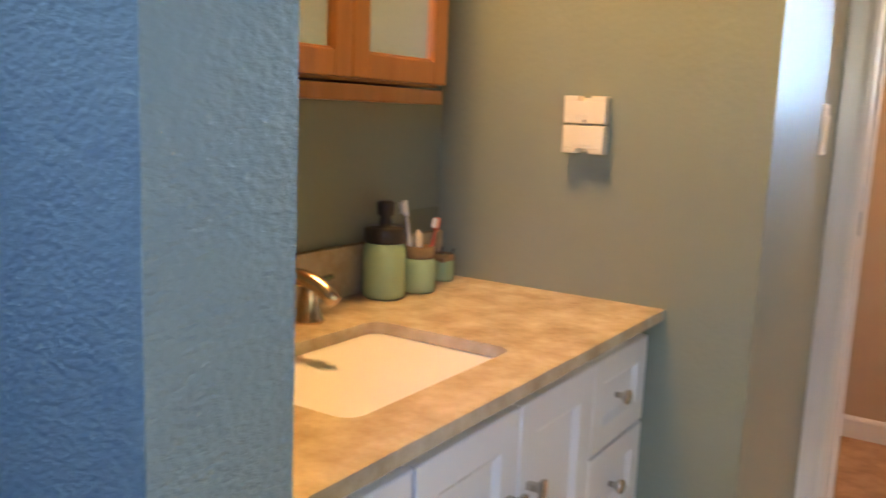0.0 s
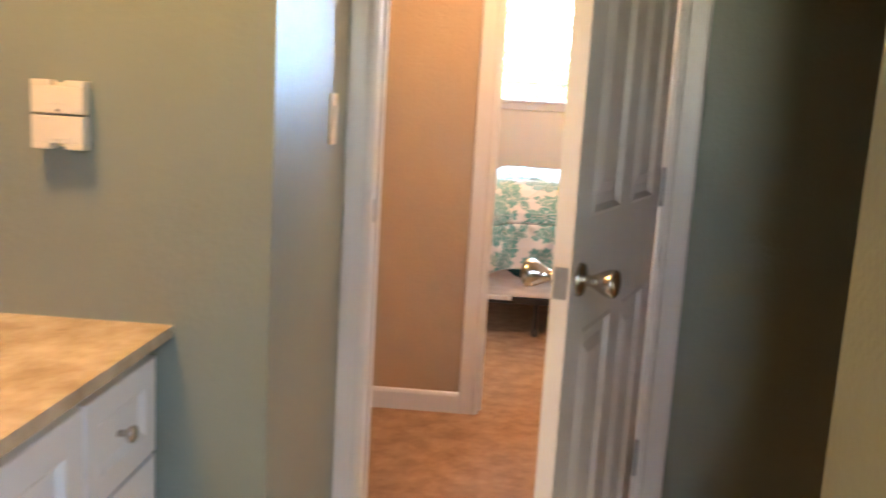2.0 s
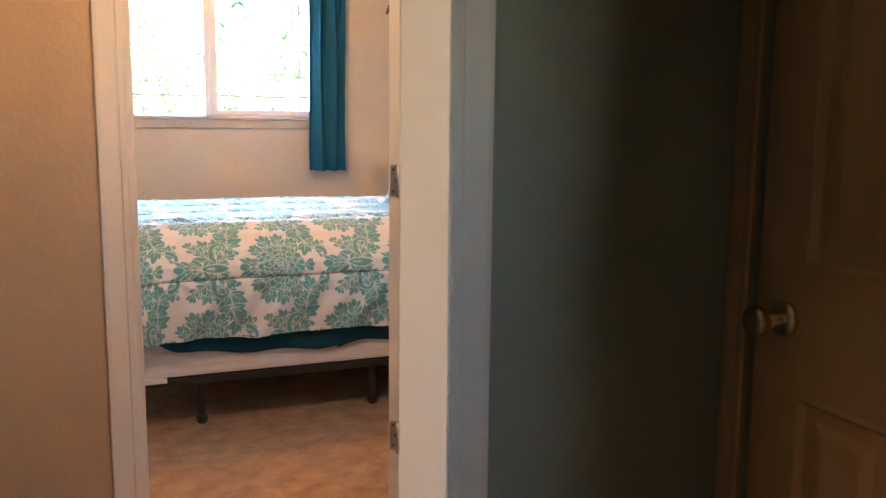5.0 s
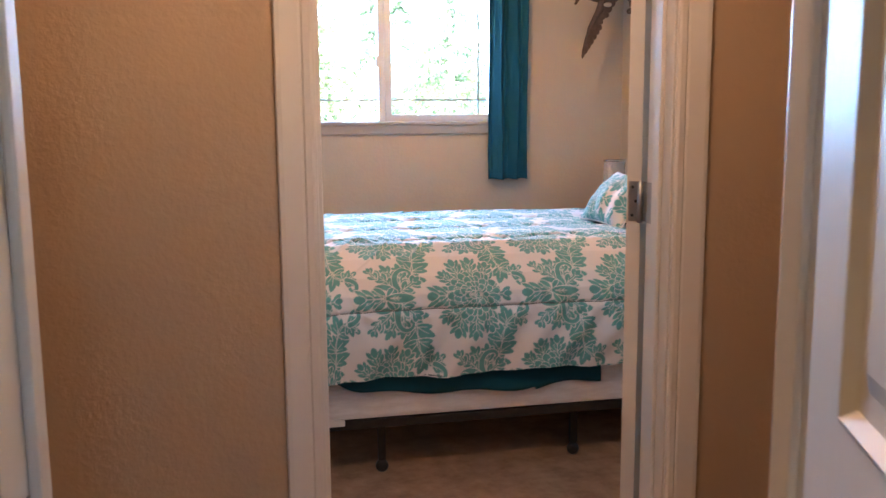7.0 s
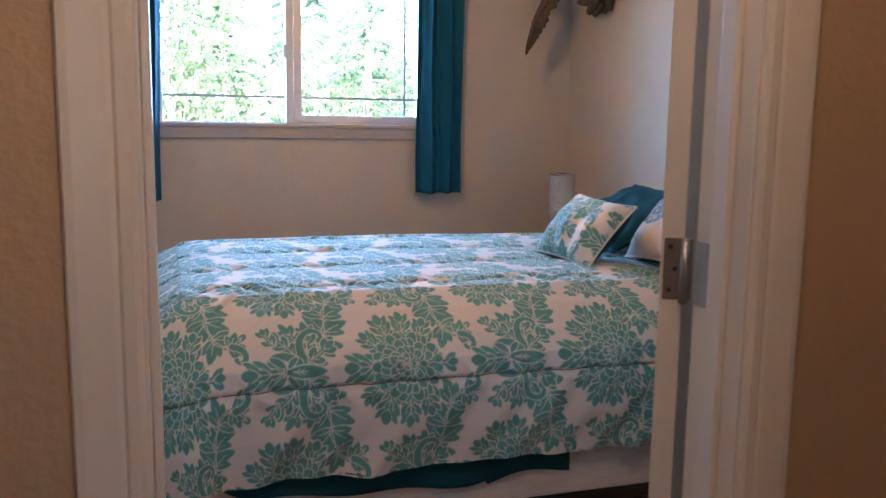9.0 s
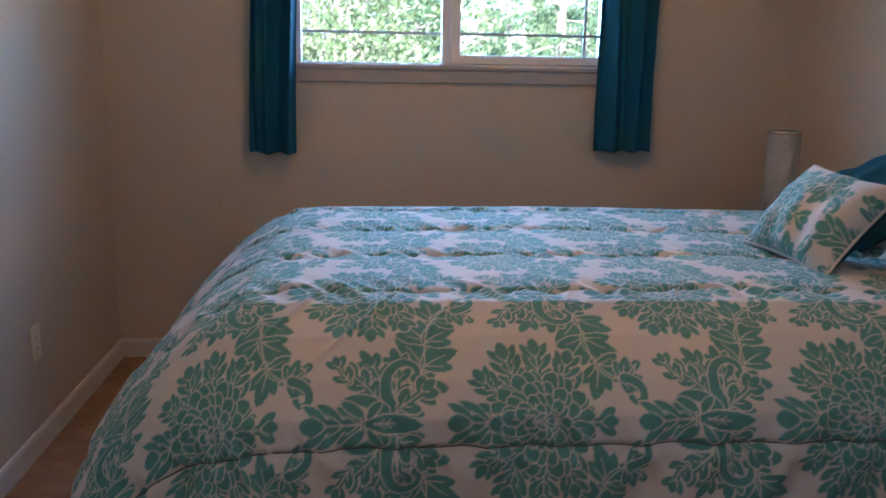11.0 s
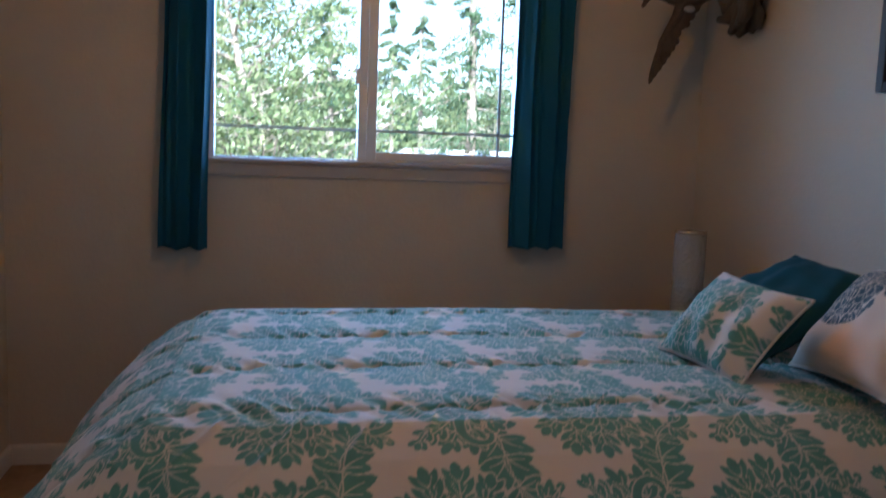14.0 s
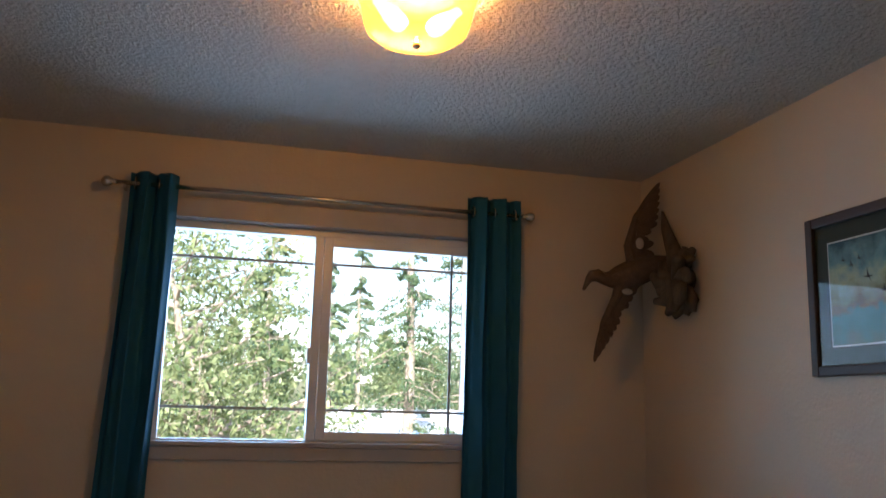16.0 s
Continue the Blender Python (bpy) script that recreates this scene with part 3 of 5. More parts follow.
# round flower: lobed leaves outside, closer petals inward, a bud in the middle
acanthus(0.070, 0.0, 0, 0.076, 0.064, 0, 2)
scroll(0.045, 0.052, 12, 0.105, 235, 0.011, 0.005, 0.008)
acanthus(0.044, 0.060, 60, 0.080, 0.062, 14, 3)
acanthus(0.010, 0.068, 84, 0.090, 0.066, 12, 3)
acanthus(-0.026, 0.060, 112, 0.094, 0.070, -8, 3)
acanthus(-0.050, 0.040, 142, 0.078, 0.060, -12, 3)
acanthus(-0.052, 0.0, 180, 0.098, 0.100, 0, 3)
for reach, count, ln, wd, start in ((0.052, 13, 0.042, 0.030, 8), (0.036, 10, 0.036, 0.027, 20), (0.020, 8, 0.030, 0.023, 0), (0.007, 5, 0.023, 0.018, 25)):
    for k in range(count):
        a = start + 180 / count * k + 5 * math.sin(k * 2.3)
        stamp([petal(0.012 + reach * math.cos(radians(a)), reach * math.sin(radians(a)), a + 16, ln, wd, -34)], 0.0022)
        stamp([line(spine(0.012 + reach * math.cos(radians(a)), reach * math.sin(radians(a)), a + 14, ln * 0.55, -28, 5), 0.0014, 0.0006)])
acanthus(0.0, 0.0, 0, 0.034, 0.030, 0, 2, 0.0022)


def damask(u, v):
    """How much print there is at each point of the cloth, 0 to 1."""
    x, y = u / CELL, v / CELL
    i, j = np.floor(x).astype(int), np.floor(y).astype(int)
    fx, fy = x - i, y - j
    rows, cols = TILE.shape
    a, b = TILE[j % rows, i % cols], TILE[j % rows, (i + 1) % cols]
    c, d = TILE[(j + 1) % rows, i % cols], TILE[(j + 1) % rows, (i + 1) % cols]
    return (a * (1 - fx) + b * fx) * (1 - fy) + (c * (1 - fx) + d * fx) * fy


def grid_mesh(name, xyz, mat, ink=None):
    """A smooth sheet from an array of rows x columns x 3."""
    r, c = xyz.shape[:2]
    me = bpy.data.meshes.new(name)
    idx = np.arange(r * c).reshape(r, c)
    quads = np.stack([idx[:-1, :-1], idx[:-1, 1:], idx[1:, 1:], idx[1:, :-1]], -1).reshape(-1, 4)
    me.from_pydata(xyz.reshape(-1, 3).tolist(), [], quads.tolist())
    me.polygons.foreach_set("use_smooth", np.ones(len(me.polygons), bool))
    if ink is not None:
        at = me.attributes.new("print", "FLOAT", "POINT")
        at.data.foreach_set("value", ink.reshape(-1).astype(np.float32))
    me.materials.append(mat)
    me.update()
    return me


def waves(x, y, seed, count, lo, hi):
    """Soft uneven waves, about -1 to 1."""
    rng = np.random.RandomState(seed)
    out = np.zeros_like(x)
    for _ in range(count):
        f = lo * (hi / lo) ** rng.rand()
        a = rng.rand() * 6.283
        out += np.sin(6.283 * f * (x * math.cos(a) + y * math.sin(a)) + rng.rand() * 6.283)
    return out / math.sqrt(count)


# ---- the bed ----
TOP = 0.845
EDGE_X, EDGE_Y0, EDGE_Y1 = 0.15, 3.60, 4.60
u = np.concatenate([np.arange(-0.50, 1.30, 0.0027), np.arange(1.30, 2.10, 0.0042)])
v = np.concatenate([np.arange(2.965, 3.66, 0.0027), np.arange(3.66, 5.02, 0.0058)])
U, V = np.meshgrid(u, v)
out_d = np.array([0, 0.08, 0.18, 0.27, 0.34, 0.42, 0.52, 0.62, 1.0])
ex = np.clip(EDGE_X - U, 0, None)
ey0 = np.clip(EDGE_Y0 - V, 0, None)
ey1 = np.clip(V - EDGE_Y1, 0, None)
ey = np.maximum(ey0, ey1)
D = (ex ** 3.4 + ey ** 3.4) ** (1 / 3.4)
offset_near = np.interp(D, out_d, [0, 0.078, 0.170, 0.245, 0.292, 0.315, 0.315, 0.298, 0.28])
drop_near = np.interp(D, out_d, [0, 0.008, 0.045, 0.100, 0.152, 0.228, 0.327, 0.428, 0.80])
ang = np.hypot(ex, ey) + 1e-9
foot = np.clip(ex / ang * 1.25, 0, 1)
offset = offset_near * (1 - foot) + foot * np.interp(D, out_d, [0, 0.088, 0.182, 0.258, 0.314, 0.372, 0.425, 0.438, 0.37])
drop = drop_near * (1 - foot) + foot * np.interp(D, out_d, [0, 0.012, 0.060, 0.126, 0.188, 0.268, 0.368, 0.472, 0.82])
dx, dy = -ex / ang, np.where(ey0 > 0, -ey0, ey1) / ang
SEAMS = (3.205, 3.60, 3.93, 4.26, 4.59)
seam = np.min([np.abs(V - s) for s in SEAMS], axis=0)
puff = 0.010 * np.clip(seam / 0.10, 0, 1) ** 0.5 - 0.009 * np.exp(-(seam / 0.007) ** 2)
ripple = 0.0038 * waves(U * 1.0, V * 1.0, 3, 14, 1.5, 4.5) * (0.25 + 0.9 * np.clip(D / 0.3, 0, 1))
gather = 0.0065 * waves(U * 1.6 + V * 0.9, V * 0.35, 8, 10, 4, 13) * np.exp(-(seam / 0.06) ** 2)
drape = 0.013 * waves(U * 1.1 - V * 0.75, V * 0.12, 11, 10, 2.5, 12.0) * np.clip((D - 0.2) / 0.35, 0, 1)
tuck = -0.055 * np.exp(-((np.arctan2(ey0, ex + 1e-6) - 1.08) / 0.10) ** 2) * np.clip((D - 0.34) / 0.3, 0, 1) * (ex > 0)
slant = np.abs(np.sin(21 * (U - 0.55 * V) + 1.6 * waves(U, V, 19, 6, 0.8, 2.2)))
crease = 0.0115 * np.clip(1 - slant / 0.30, 0, 1) ** 1.5 * np.clip(waves(U, V, 23, 8, 0.7, 2.0) + 0.25, 0, 1) * np.exp(-((V - 3.43) / 0.17) ** 2)
pucker = 0.0028 * np.clip(1 - np.abs(np.sin(34 * U + 9 * V + 2.0 * waves(U, V, 29, 6, 1, 3))) / 0.4, 0, 1) * np.exp(-(seam / 0.05) ** 2)
swell = puff + ripple + gather + crease + pucker
steep = np.clip(D / 0.42, 0, 1)
X = np.where(ex > 0, EDGE_X, U) + dx * (offset + (swell + drape + tuck) * steep)
Y = np.clip(V, EDGE_Y0, EDGE_Y1) + dy * (offset + (swell + drape + tuck) * steep)
Z = TOP - drop + swell * (1 - steep)
hem = 0.004 * np.sin(U * 9.0) + 0.003 * np.sin(U * 21 + 1)
Z = Z + hem * np.clip((D - 0.5) / 0.1, 0, 1)
Z = Z - 0.012 * np.clip((U - 0.9) / 1.1, 0, 1)
ink = damask(U - 0.006, V - 3.57 + PER_V / 2)
comforter = new("comforter", grid_mesh("comforter", np.stack([X, Y, Z], -1), DAMASK, ink))
tagged(comforter, "cream comforter with teal damask print spread over the bed", "comforter")
# crease shade of the quilting seams, put in as thin dark tubes
SHADE_THREAD = material("seam_shadow_thread", (0.10, 0.12, 0.11), 0.9, second=(0.16, 0.17, 0.15), scale=40)
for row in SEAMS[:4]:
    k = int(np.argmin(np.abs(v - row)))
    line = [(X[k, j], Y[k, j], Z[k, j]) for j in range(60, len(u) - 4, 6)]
    part("seam", tube(line, 0.0022, 5), SHADE_THREAD, comforter, "dark line for the crease shade in a quilting seam")
inner = np.stack([X, Y, Z], -1)[::4, ::4].copy()
inner[..., 0] -= (dx * steep)[::4, ::4] * 0.014
inner[..., 1] -= (dy * steep)[::4, ::4] * 0.014
inner[..., 2] -= (1 - steep)[::4, ::4] * 0.014
lining = new("lining", grid_mesh("lining", inner, TICKING))
lining.parent = comforter
tagged(lining, "plain cream lining under the print")
# the hem is edged with the same dark shade colour
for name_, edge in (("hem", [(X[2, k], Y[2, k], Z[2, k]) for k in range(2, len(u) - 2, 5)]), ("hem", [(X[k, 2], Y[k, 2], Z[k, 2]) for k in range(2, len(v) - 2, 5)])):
    part(name_, tube([(a - 0.004 * (n_ % 2), b + 0.004, c) for n_, (a, b, c) in enumerate(edge)], 0.0035, 6), SHADE_THREAD, comforter, smooth=True)

bed = thing("bed", "double bed with white box spring on a dark metal frame", "bed")
part("mattress", box((0.06, 3.44, 0.405), (2.08, 4.74, 0.72), 0.05), DARKTEAL, bed, "mattress in a dark teal fitted sheet")
spring = part("box_spring", box((-0.03, 3.375, 0.232), (2.08, 4.76, 0.40), 0.018), TICKING, bed, "white quilted box spring")
part("bottom_welt", box((-0.035, 3.370, 0.213), (0.16, 3.42, 0.238), 0.004), TICKING, spring)
part("corner_guard", box((-0.055, 3.352, 0.165), (-0.015, 3.40, 0.262), 0.008, Matrix.Rotation(radians(3), 4, "X")), VINYLWHITE, spring, "white plastic corner guard")
for y in (3.40, 4.72):
    part("side_rail", box((0.0, y - 0.02, 0.195), (2.06, y + 0.018, 0.228), 0.003), IRON, bed)
for x in (0.30, 1.05, 1.85):
    part("cross_rail", box((x - 0.02, 3.40, 0.190), (x + 0.02, 4.72, 0.224), 0.003), IRON, bed)
    for y in (3.45, 4.68):
        leg = part("leg", box((x - 0.014, y - 0.014, 0.05), (x + 0.014, y + 0.014, 0.20), 0.003), IRON, bed)
        part("caster", lathe([(0.018, -0.011), (0.024, -0.006), (0.024, 0.006), (0.018, 0.011)], m=Matrix.Translation((x, y, 0.025)) @ Matrix.Rotation(radians(90), 4, "X"), steps=18), BLACK, leg, smooth=True)

# dark sheet whose hem shows under the comforter
sx = np.linspace(0.10, 1.12, 160)
sz = np.linspace(0, 1, 14)
SX, SZ = np.meshgrid(sx, sz)
low = 0.326 + 0.012 * np.sin(SX * 7) + 0.008 * np.sin(SX * 19 + 2) + 0.07 * np.exp(-((SX - 0.08) / 0.09) ** 2) - 0.012 * (SX > 0.86)
high = 0.52
zz = high + (low - high) * SZ
yy = 3.352 + 0.012 * np.sin(SX * 13 + 1) * SZ + 0.05 * (1 - SZ) ** 2
sheet = new("bed_sheet", grid_mesh("bed_sheet", np.stack([SX, yy, zz], -1), DARKTEAL))
tagged(sheet, "dark teal sheet hem hanging below the comforter", "sheet")
sm = sheet.modifiers.new("thickness", "SOLIDIFY")
sm.thickness = 0.004


def pillow(name, label, width, height, depth, m, mat, ink_at=None, flange=0.0, seed=1, n=70):
    """A stuffed cushion in its own plane: x across, z up, y its thickness; soft corners that draw in."""
    root = thing(name, label, "pillow", m)
    s = np.linspace(-1, 1, n)
    A, B = np.meshgrid(s, s)
    pinch = 1 - 0.085 * (1 - A ** 2) ** 1 * np.abs(B) ** 2.5
    pinch2 = 1 - 0.085 * (1 - B ** 2) ** 1 * np.abs(A) ** 2.5
    x, z = A * width / 2 * pinch2, B * height / 2 * pinch
    fat = ((1 - np.abs(A) ** 2.6) * (1 - np.abs(B) ** 2.6)) ** 0.55 * depth / 2
    crease = 0.006 * waves(x, z, seed, 12, 3, 12) * (fat / depth * 2) ** 0.5
    for side, sgn in (("front", -1), ("back", 1)):
        y = sgn * (fat + crease * (fat > 0.002))
        ob = new("cover", grid_mesh("cover", np.stack([x, y, z], -1), mat if sgn < 0 or ink_at is None else DARKTEAL, ink_at(x, z) if ink_at and sgn < 0 else None))
        ob.parent = root
    edge = [(x[0, i], 0, z[0, i]) for i in range(0, n, 3)] + [(x[i, -1], 0, z[i, -1]) for i in range(0, n, 3)] + [(x[-1, -1 - i], 0, z[-1, -1 - i]) for i in range(0, n, 3)] + [(x[-1 - i, 0], 0, z[-1 - i, 0]) for i in range(0, n, 3)]
    part("piping", tube(edge, 0.004, 6), mat, root, smooth=True)
    return root


# cushions at the head of the bed
def facing(centre, across, up):
    x = Vector(across).normalized()
    z = Vector(up)
    z = (z - x * z.dot(x)).normalized()
    m = Matrix((x, z.cross(x), z)).transposed().to_4x4()
    m.translation = centre
    return m


pillow("throw_pillow", "small cream throw pillow with teal damask print", 0.345, 0.27, 0.13,
       facing((1.412, 3.89, 0.950), (0.04, -0.32, -0.015), (0.165, 0.02, 0.185)), DAMASK, lambda x, z: damask(x * 1.05 + 0.095, z * 1.05 + 0.045), seed=4, n=110)
pillow("teal_pillow", "plain dark teal pillow lying against the others", 0.45, 0.42, 0.12, facing((1.735, 4.17, 0.962), (0.02, -0.334, -0.02), (0.18, 0.03, 0.09)), DARKTEAL, seed=7)
DARKPRINT = two_tone_cloth("black_damask_cotton", (0.66, 0.50, 0.38), (0.012, 0.035, 0.045))
pillow("printed_pillow", "cream pillow with one dark damask flower", 0.46, 0.33, 0.16,
       facing((1.655, 3.655, 0.990), (-0.04, -0.25, 0.02), (0.19, 0.0, 0.21)), DARKPRINT, lambda x, z: damask(x + 0.070, z - 0.065) * (np.hypot(x + 0.070, (z - 0.065) * 1.2) < 0.150), seed=9, n=110)


# ---- bedroom window ----
win = thing("window_1", "white vinyl sliding window with thin grid bars", "window", kind="structure")
WY = ROOM_Y1 + 0.045
for lo, hi in (((WX0, WY, WZ0), (WX0 + 0.045, WY + 0.07, WZ1)), ((WX1 - 0.04, WY, WZ0), (WX1, WY + 0.07, WZ1)), ((WX0 + 0.045, WY, WZ0), (WX1 - 0.04, WY + 0.07, WZ0 + 0.024)), ((WX0 + 0.045, WY, WZ1 - 0.035), (WX1 - 0.04, WY + 0.07, WZ1))):
    part("window_frame", box(lo, hi, 0.004), VINYLWHITE, win)
part("meeting_stile", box((0.618, WY - 0.012, WZ0 + 0.024), (0.656, WY + 0.055, WZ1 - 0.035), 0.004), VINYLWHITE, win)
sash = part("sash", box((0.658, WY - 0.006, WZ0 + 0.024), (0.700, WY + 0.03, WZ1 - 0.035), 0.004), VINYLWHITE, win)
part("sash_rail", box((0.70, WY - 0.006, WZ0 + 0.024), (WX1 - 0.04, WY + 0.03, WZ0 + 0.062), 0.004), VINYLWHITE, sash)
part("sash_rail", box((0.70, WY - 0.006, WZ1 - 0.075), (WX1 - 0.04, WY + 0.03, WZ1 - 0.035), 0.004), VINYLWHITE, sash)
part("sash_latch", box((0.604, WY - 0.026, 1.63), (0.622, WY - 0.012, 1.70), 0.004), VINYLWHITE, win)
for x0, x1, yv in ((WX0 + 0.045, 0.618, 0.038), (0.70, WX1 - 0.04, 0.016)):
    for z in (1.437, 2.075):
        part("grid_bar", box((x0, WY + yv, z - 0.006), (x1, WY + yv + 0.008, z + 0.006), 0.002), GREYBAR, win)
part("grid_bar", box((1.246, WY + 0.017, WZ0 + 0.06), (1.258, WY + 0.025, WZ1 - 0.07), 0.002), GREYBAR, win)
for x0, x1, yv in ((WX0 + 0.045, 0.618, 0.042), (0.70, WX1 - 0.04, 0.0205)):
    pane = part("pane", box((x0, WY + yv, WZ0 + 0.024), (x1, WY + yv + 0.001, WZ1 - 0.036)), GLASS, win)
    pane.visible_shadow = False
# grey-white trim, its colour darkened for the backlit shade round the window
TRIM_SHADED = material("backlit_grey_white_trim", (0.46, 0.42, 0.38), 0.45, second=(0.41, 0.37, 0.33), scale=5, bump=0.05)
part("window_sill", box((WX0 - 0.06, ROOM_Y1 - 0.022, WZ0 - 0.003), (WX1 + 0.06, WY, WZ0 + 0.016), 0.004), TRIM_SHADED, win)
part("apron", box((WX0 - 0.05, ROOM_Y1 - 0.014, WZ0 - 0.058), (WX1 + 0.05, ROOM_Y1 + 0.001, WZ0 - 0.004), 0.003), TRIM_SHADED, win)
part("head_casing", box((WX0 - 0.05, ROOM_Y1 - 0.014, WZ1 + 0.001), (WX1 + 0.05, ROOM_Y1 + 0.001, WZ1 + 0.085), 0.003), TRIM_SHADED, win)
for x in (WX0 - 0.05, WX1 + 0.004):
    part("side_casing", box((x, ROOM_Y1 - 0.013, WZ0 + 0.016), (x + 0.046, ROOM_Y1 + 0.001, WZ1), 0.003), TRIM_SHADED, win)
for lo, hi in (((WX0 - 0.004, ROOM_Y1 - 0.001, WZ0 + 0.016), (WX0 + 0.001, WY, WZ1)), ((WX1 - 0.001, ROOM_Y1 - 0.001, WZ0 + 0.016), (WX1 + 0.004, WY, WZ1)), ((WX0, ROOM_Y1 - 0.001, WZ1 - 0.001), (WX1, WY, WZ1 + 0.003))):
    part("reveal", box(lo, hi), TRIM_SHADED, win)

# curtain rod and curtains
ROD_Y, ROD_Z = 5.575, 2.335
rod = thing("curtain_rod", "brushed metal curtain rod with ball finials", "curtain rod")
part("bar", tube([(-0.215, ROD_Y, ROD_Z), (1.545, ROD_Y, ROD_Z)], 0.0095, 14), NICKEL, rod, smooth=True)
for x, s in ((-0.215, -1), (1.545, 1)):
    part("finial", lathe([(0.011, 0), (0.013, 0.006), (0.009, 0.012), (0.018, 0.022), (0.024, 0.036), (0.022, 0.050), (0.010, 0.060)], m=Matrix.Translation((x, ROD_Y, ROD_Z)) @ Matrix.Rotation(radians(90 * s), 4, "Y")), NICKEL, rod, smooth=True)
for x in (-0.185, 1.522):
    part("bracket", box((x - 0.006, ROD_Y, ROD_Z - 0.02), (x + 0.006, ROOM_Y1 + 0.001, ROD_Z - 0.006), 0.002), NICKEL, rod)


def curtain(name, x0, x1, z0, z1, folds, lean, seed):
    """A grommet curtain drawn to one side: deep folds at the top, falling almost straight."""
    root = thing(name, "teal grommet curtain pulled to the side", "curtain", group="bedroom curtains")
    s, h = np.meshgrid(np.linspace(0, 1, 150), np.linspace(0, 1, 90))
    amp = 0.036 - 0.010 * h
    wave = np.sin(6.283 * folds * s + 0.5) + 0.25 * np.sin(6.283 * folds * 2.1 * s + 1.3 * h)
    w0 = (x1 - x0)
    x = x0 + w0 * (s + 0.02 * np.sin(6.283 * folds * 2 * s)) + lean * h * (1 - 0.3 * s) + 0.006 * np.sin(5 * h + 7 * s)
    y = ROD_Y - 0.004 + amp * wave + 0.004 * waves(s * 2, h * 2, seed, 6, 1, 4)
    z = z1 + (z0 - z1) * h + 0.004 * np.sin(6.283 * folds * s)
    ob = new("cloth", grid_mesh("cloth", np.stack([x, y, z], -1), TEAL))
    ob.parent = root
    sd = ob.modifiers.new("thickness", "SOLIDIFY")
    sd.thickness = 0.002
    for k in range(int(folds * 2)):
        f = (k + 0.5) / (folds * 2)
        xg = x0 + w0 * f
        part("grommet", lathe([(0.020, -0.002), (0.026, -0.003), (0.028, 0.0), (0.026, 0.003), (0.020, 0.002)], m=Matrix.Translation((xg, ROD_Y, ROD_Z)) @ Matrix.Rotation(radians(90), 4, "Y"), steps=20, caps=False), NICKEL, root, "metal grommet ring", smooth=True)
    return root


curtain("curtain", -0.165, 0.022, 0.925, 2.385, 2.0, -0.03, 5)
curtain("curtain", 1.285, 1.530, 0.945, 2.405, 2.5, 0.004, 6)

# ceiling light
AMBER = bpy.data.materials.new("amber_glass_lit")
AMBER.use_nodes = True
an, al = AMBER.node_tree.nodes, AMBER.node_tree.links
ab = an["Principled BSDF"]
ab.inputs["Base Color"].default_value = (0.75, 0.42, 0.08, 1)
ab.inputs["Roughness"].default_value = 0.25
ab.inputs["Emission Color"].default_value = (1.0, 0.50, 0.07, 1)
ab.inputs["Emission Strength"].default_value = 0.8
a_see = an.new("ShaderNodeBsdfTransparent")
a_see.inputs[0].default_value = (1.0, 0.72, 0.32, 1)
a_mix = an.new("ShaderNodeMixShader")
a_mix.inputs[0].default_value = 0.42
al.new(ab.outputs[0], a_mix.inputs[1])
al.new(a_see.outputs[0], a_mix.inputs[2])
al.new(a_mix.outputs[0], an["Material Output"].inputs[0])
BULB = bpy.data.materials.new("lit_bulb")
BULB.use_nodes = True
BULB.node_tree.nodes["Principled BSDF"].inputs["Emission Color"].default_value = (1.0, 0.72, 0.36, 1)
BULB.node_tree.nodes["Principled BSDF"].inputs["Emission Strength"].default_value = 6
fixture = thing("ceiling_light", "flush ceiling light with amber glass dish, lit", "ceiling light", pose(0.69, 4.06, 0))
part("dish", lathe([(0.012, 2.424), (0.07, 2.426), (0.112, 2.434), (0.136, 2.452), (0.147, 2.482), (0.156, 2.524), (0.170, 2.562)], steps=40, caps=False), AMBER, fixture, "glowing amber glass dish", smooth=True)
for x_ in (-0.075, 0.075):
    part("bulb", lathe([(0.006, -0.055), (0.020, -0.050), (0.027, -0.030), (0.025, 0.0), (0.014, 0.035), (0.013, 0.055)], m=Matrix.Translation((x_, 0.0, 2.492)) @ Matrix.Rotation(radians(48 if x_ > 0 else -48), 4, "Y"), steps=18), BULB, fixture, "lit bulb behind the glass", smooth=True)
part("ceiling_pan", lathe([(0.11, CEIL - 0.02), (0.11, CEIL)], steps=32), WHITE, fixture, smooth=False)
part("finial", lathe([(0.004, 2.402), (0.010, 2.407), (0.012, 2.414), (0.006, 2.421), (0.006, 2.436)], steps=16), BRONZE, fixture, "small brass finial", smooth=True)


# ---- bathroom vanity ----
COUNTER = 0.79
SX0, SX1, SY0, SY1 = -0.945, -0.655, -0.515, -0.09


def rounded_loop(x0, x1, y0, y1, r, z, n=6):
    pts = []
    for cx, cy, a0 in ((x1 - r, y1 - r, 0), (x0 + r, y1 - r, 90), (x0 + r, y0 + r, 180), (x1 - r, y0 + r, 270)):
        for k in range(n + 1):
            a = radians(a0 + 90 * k / n)
            pts.append((cx + r * math.cos(a), cy + r * math.sin(a), z))
    return pts


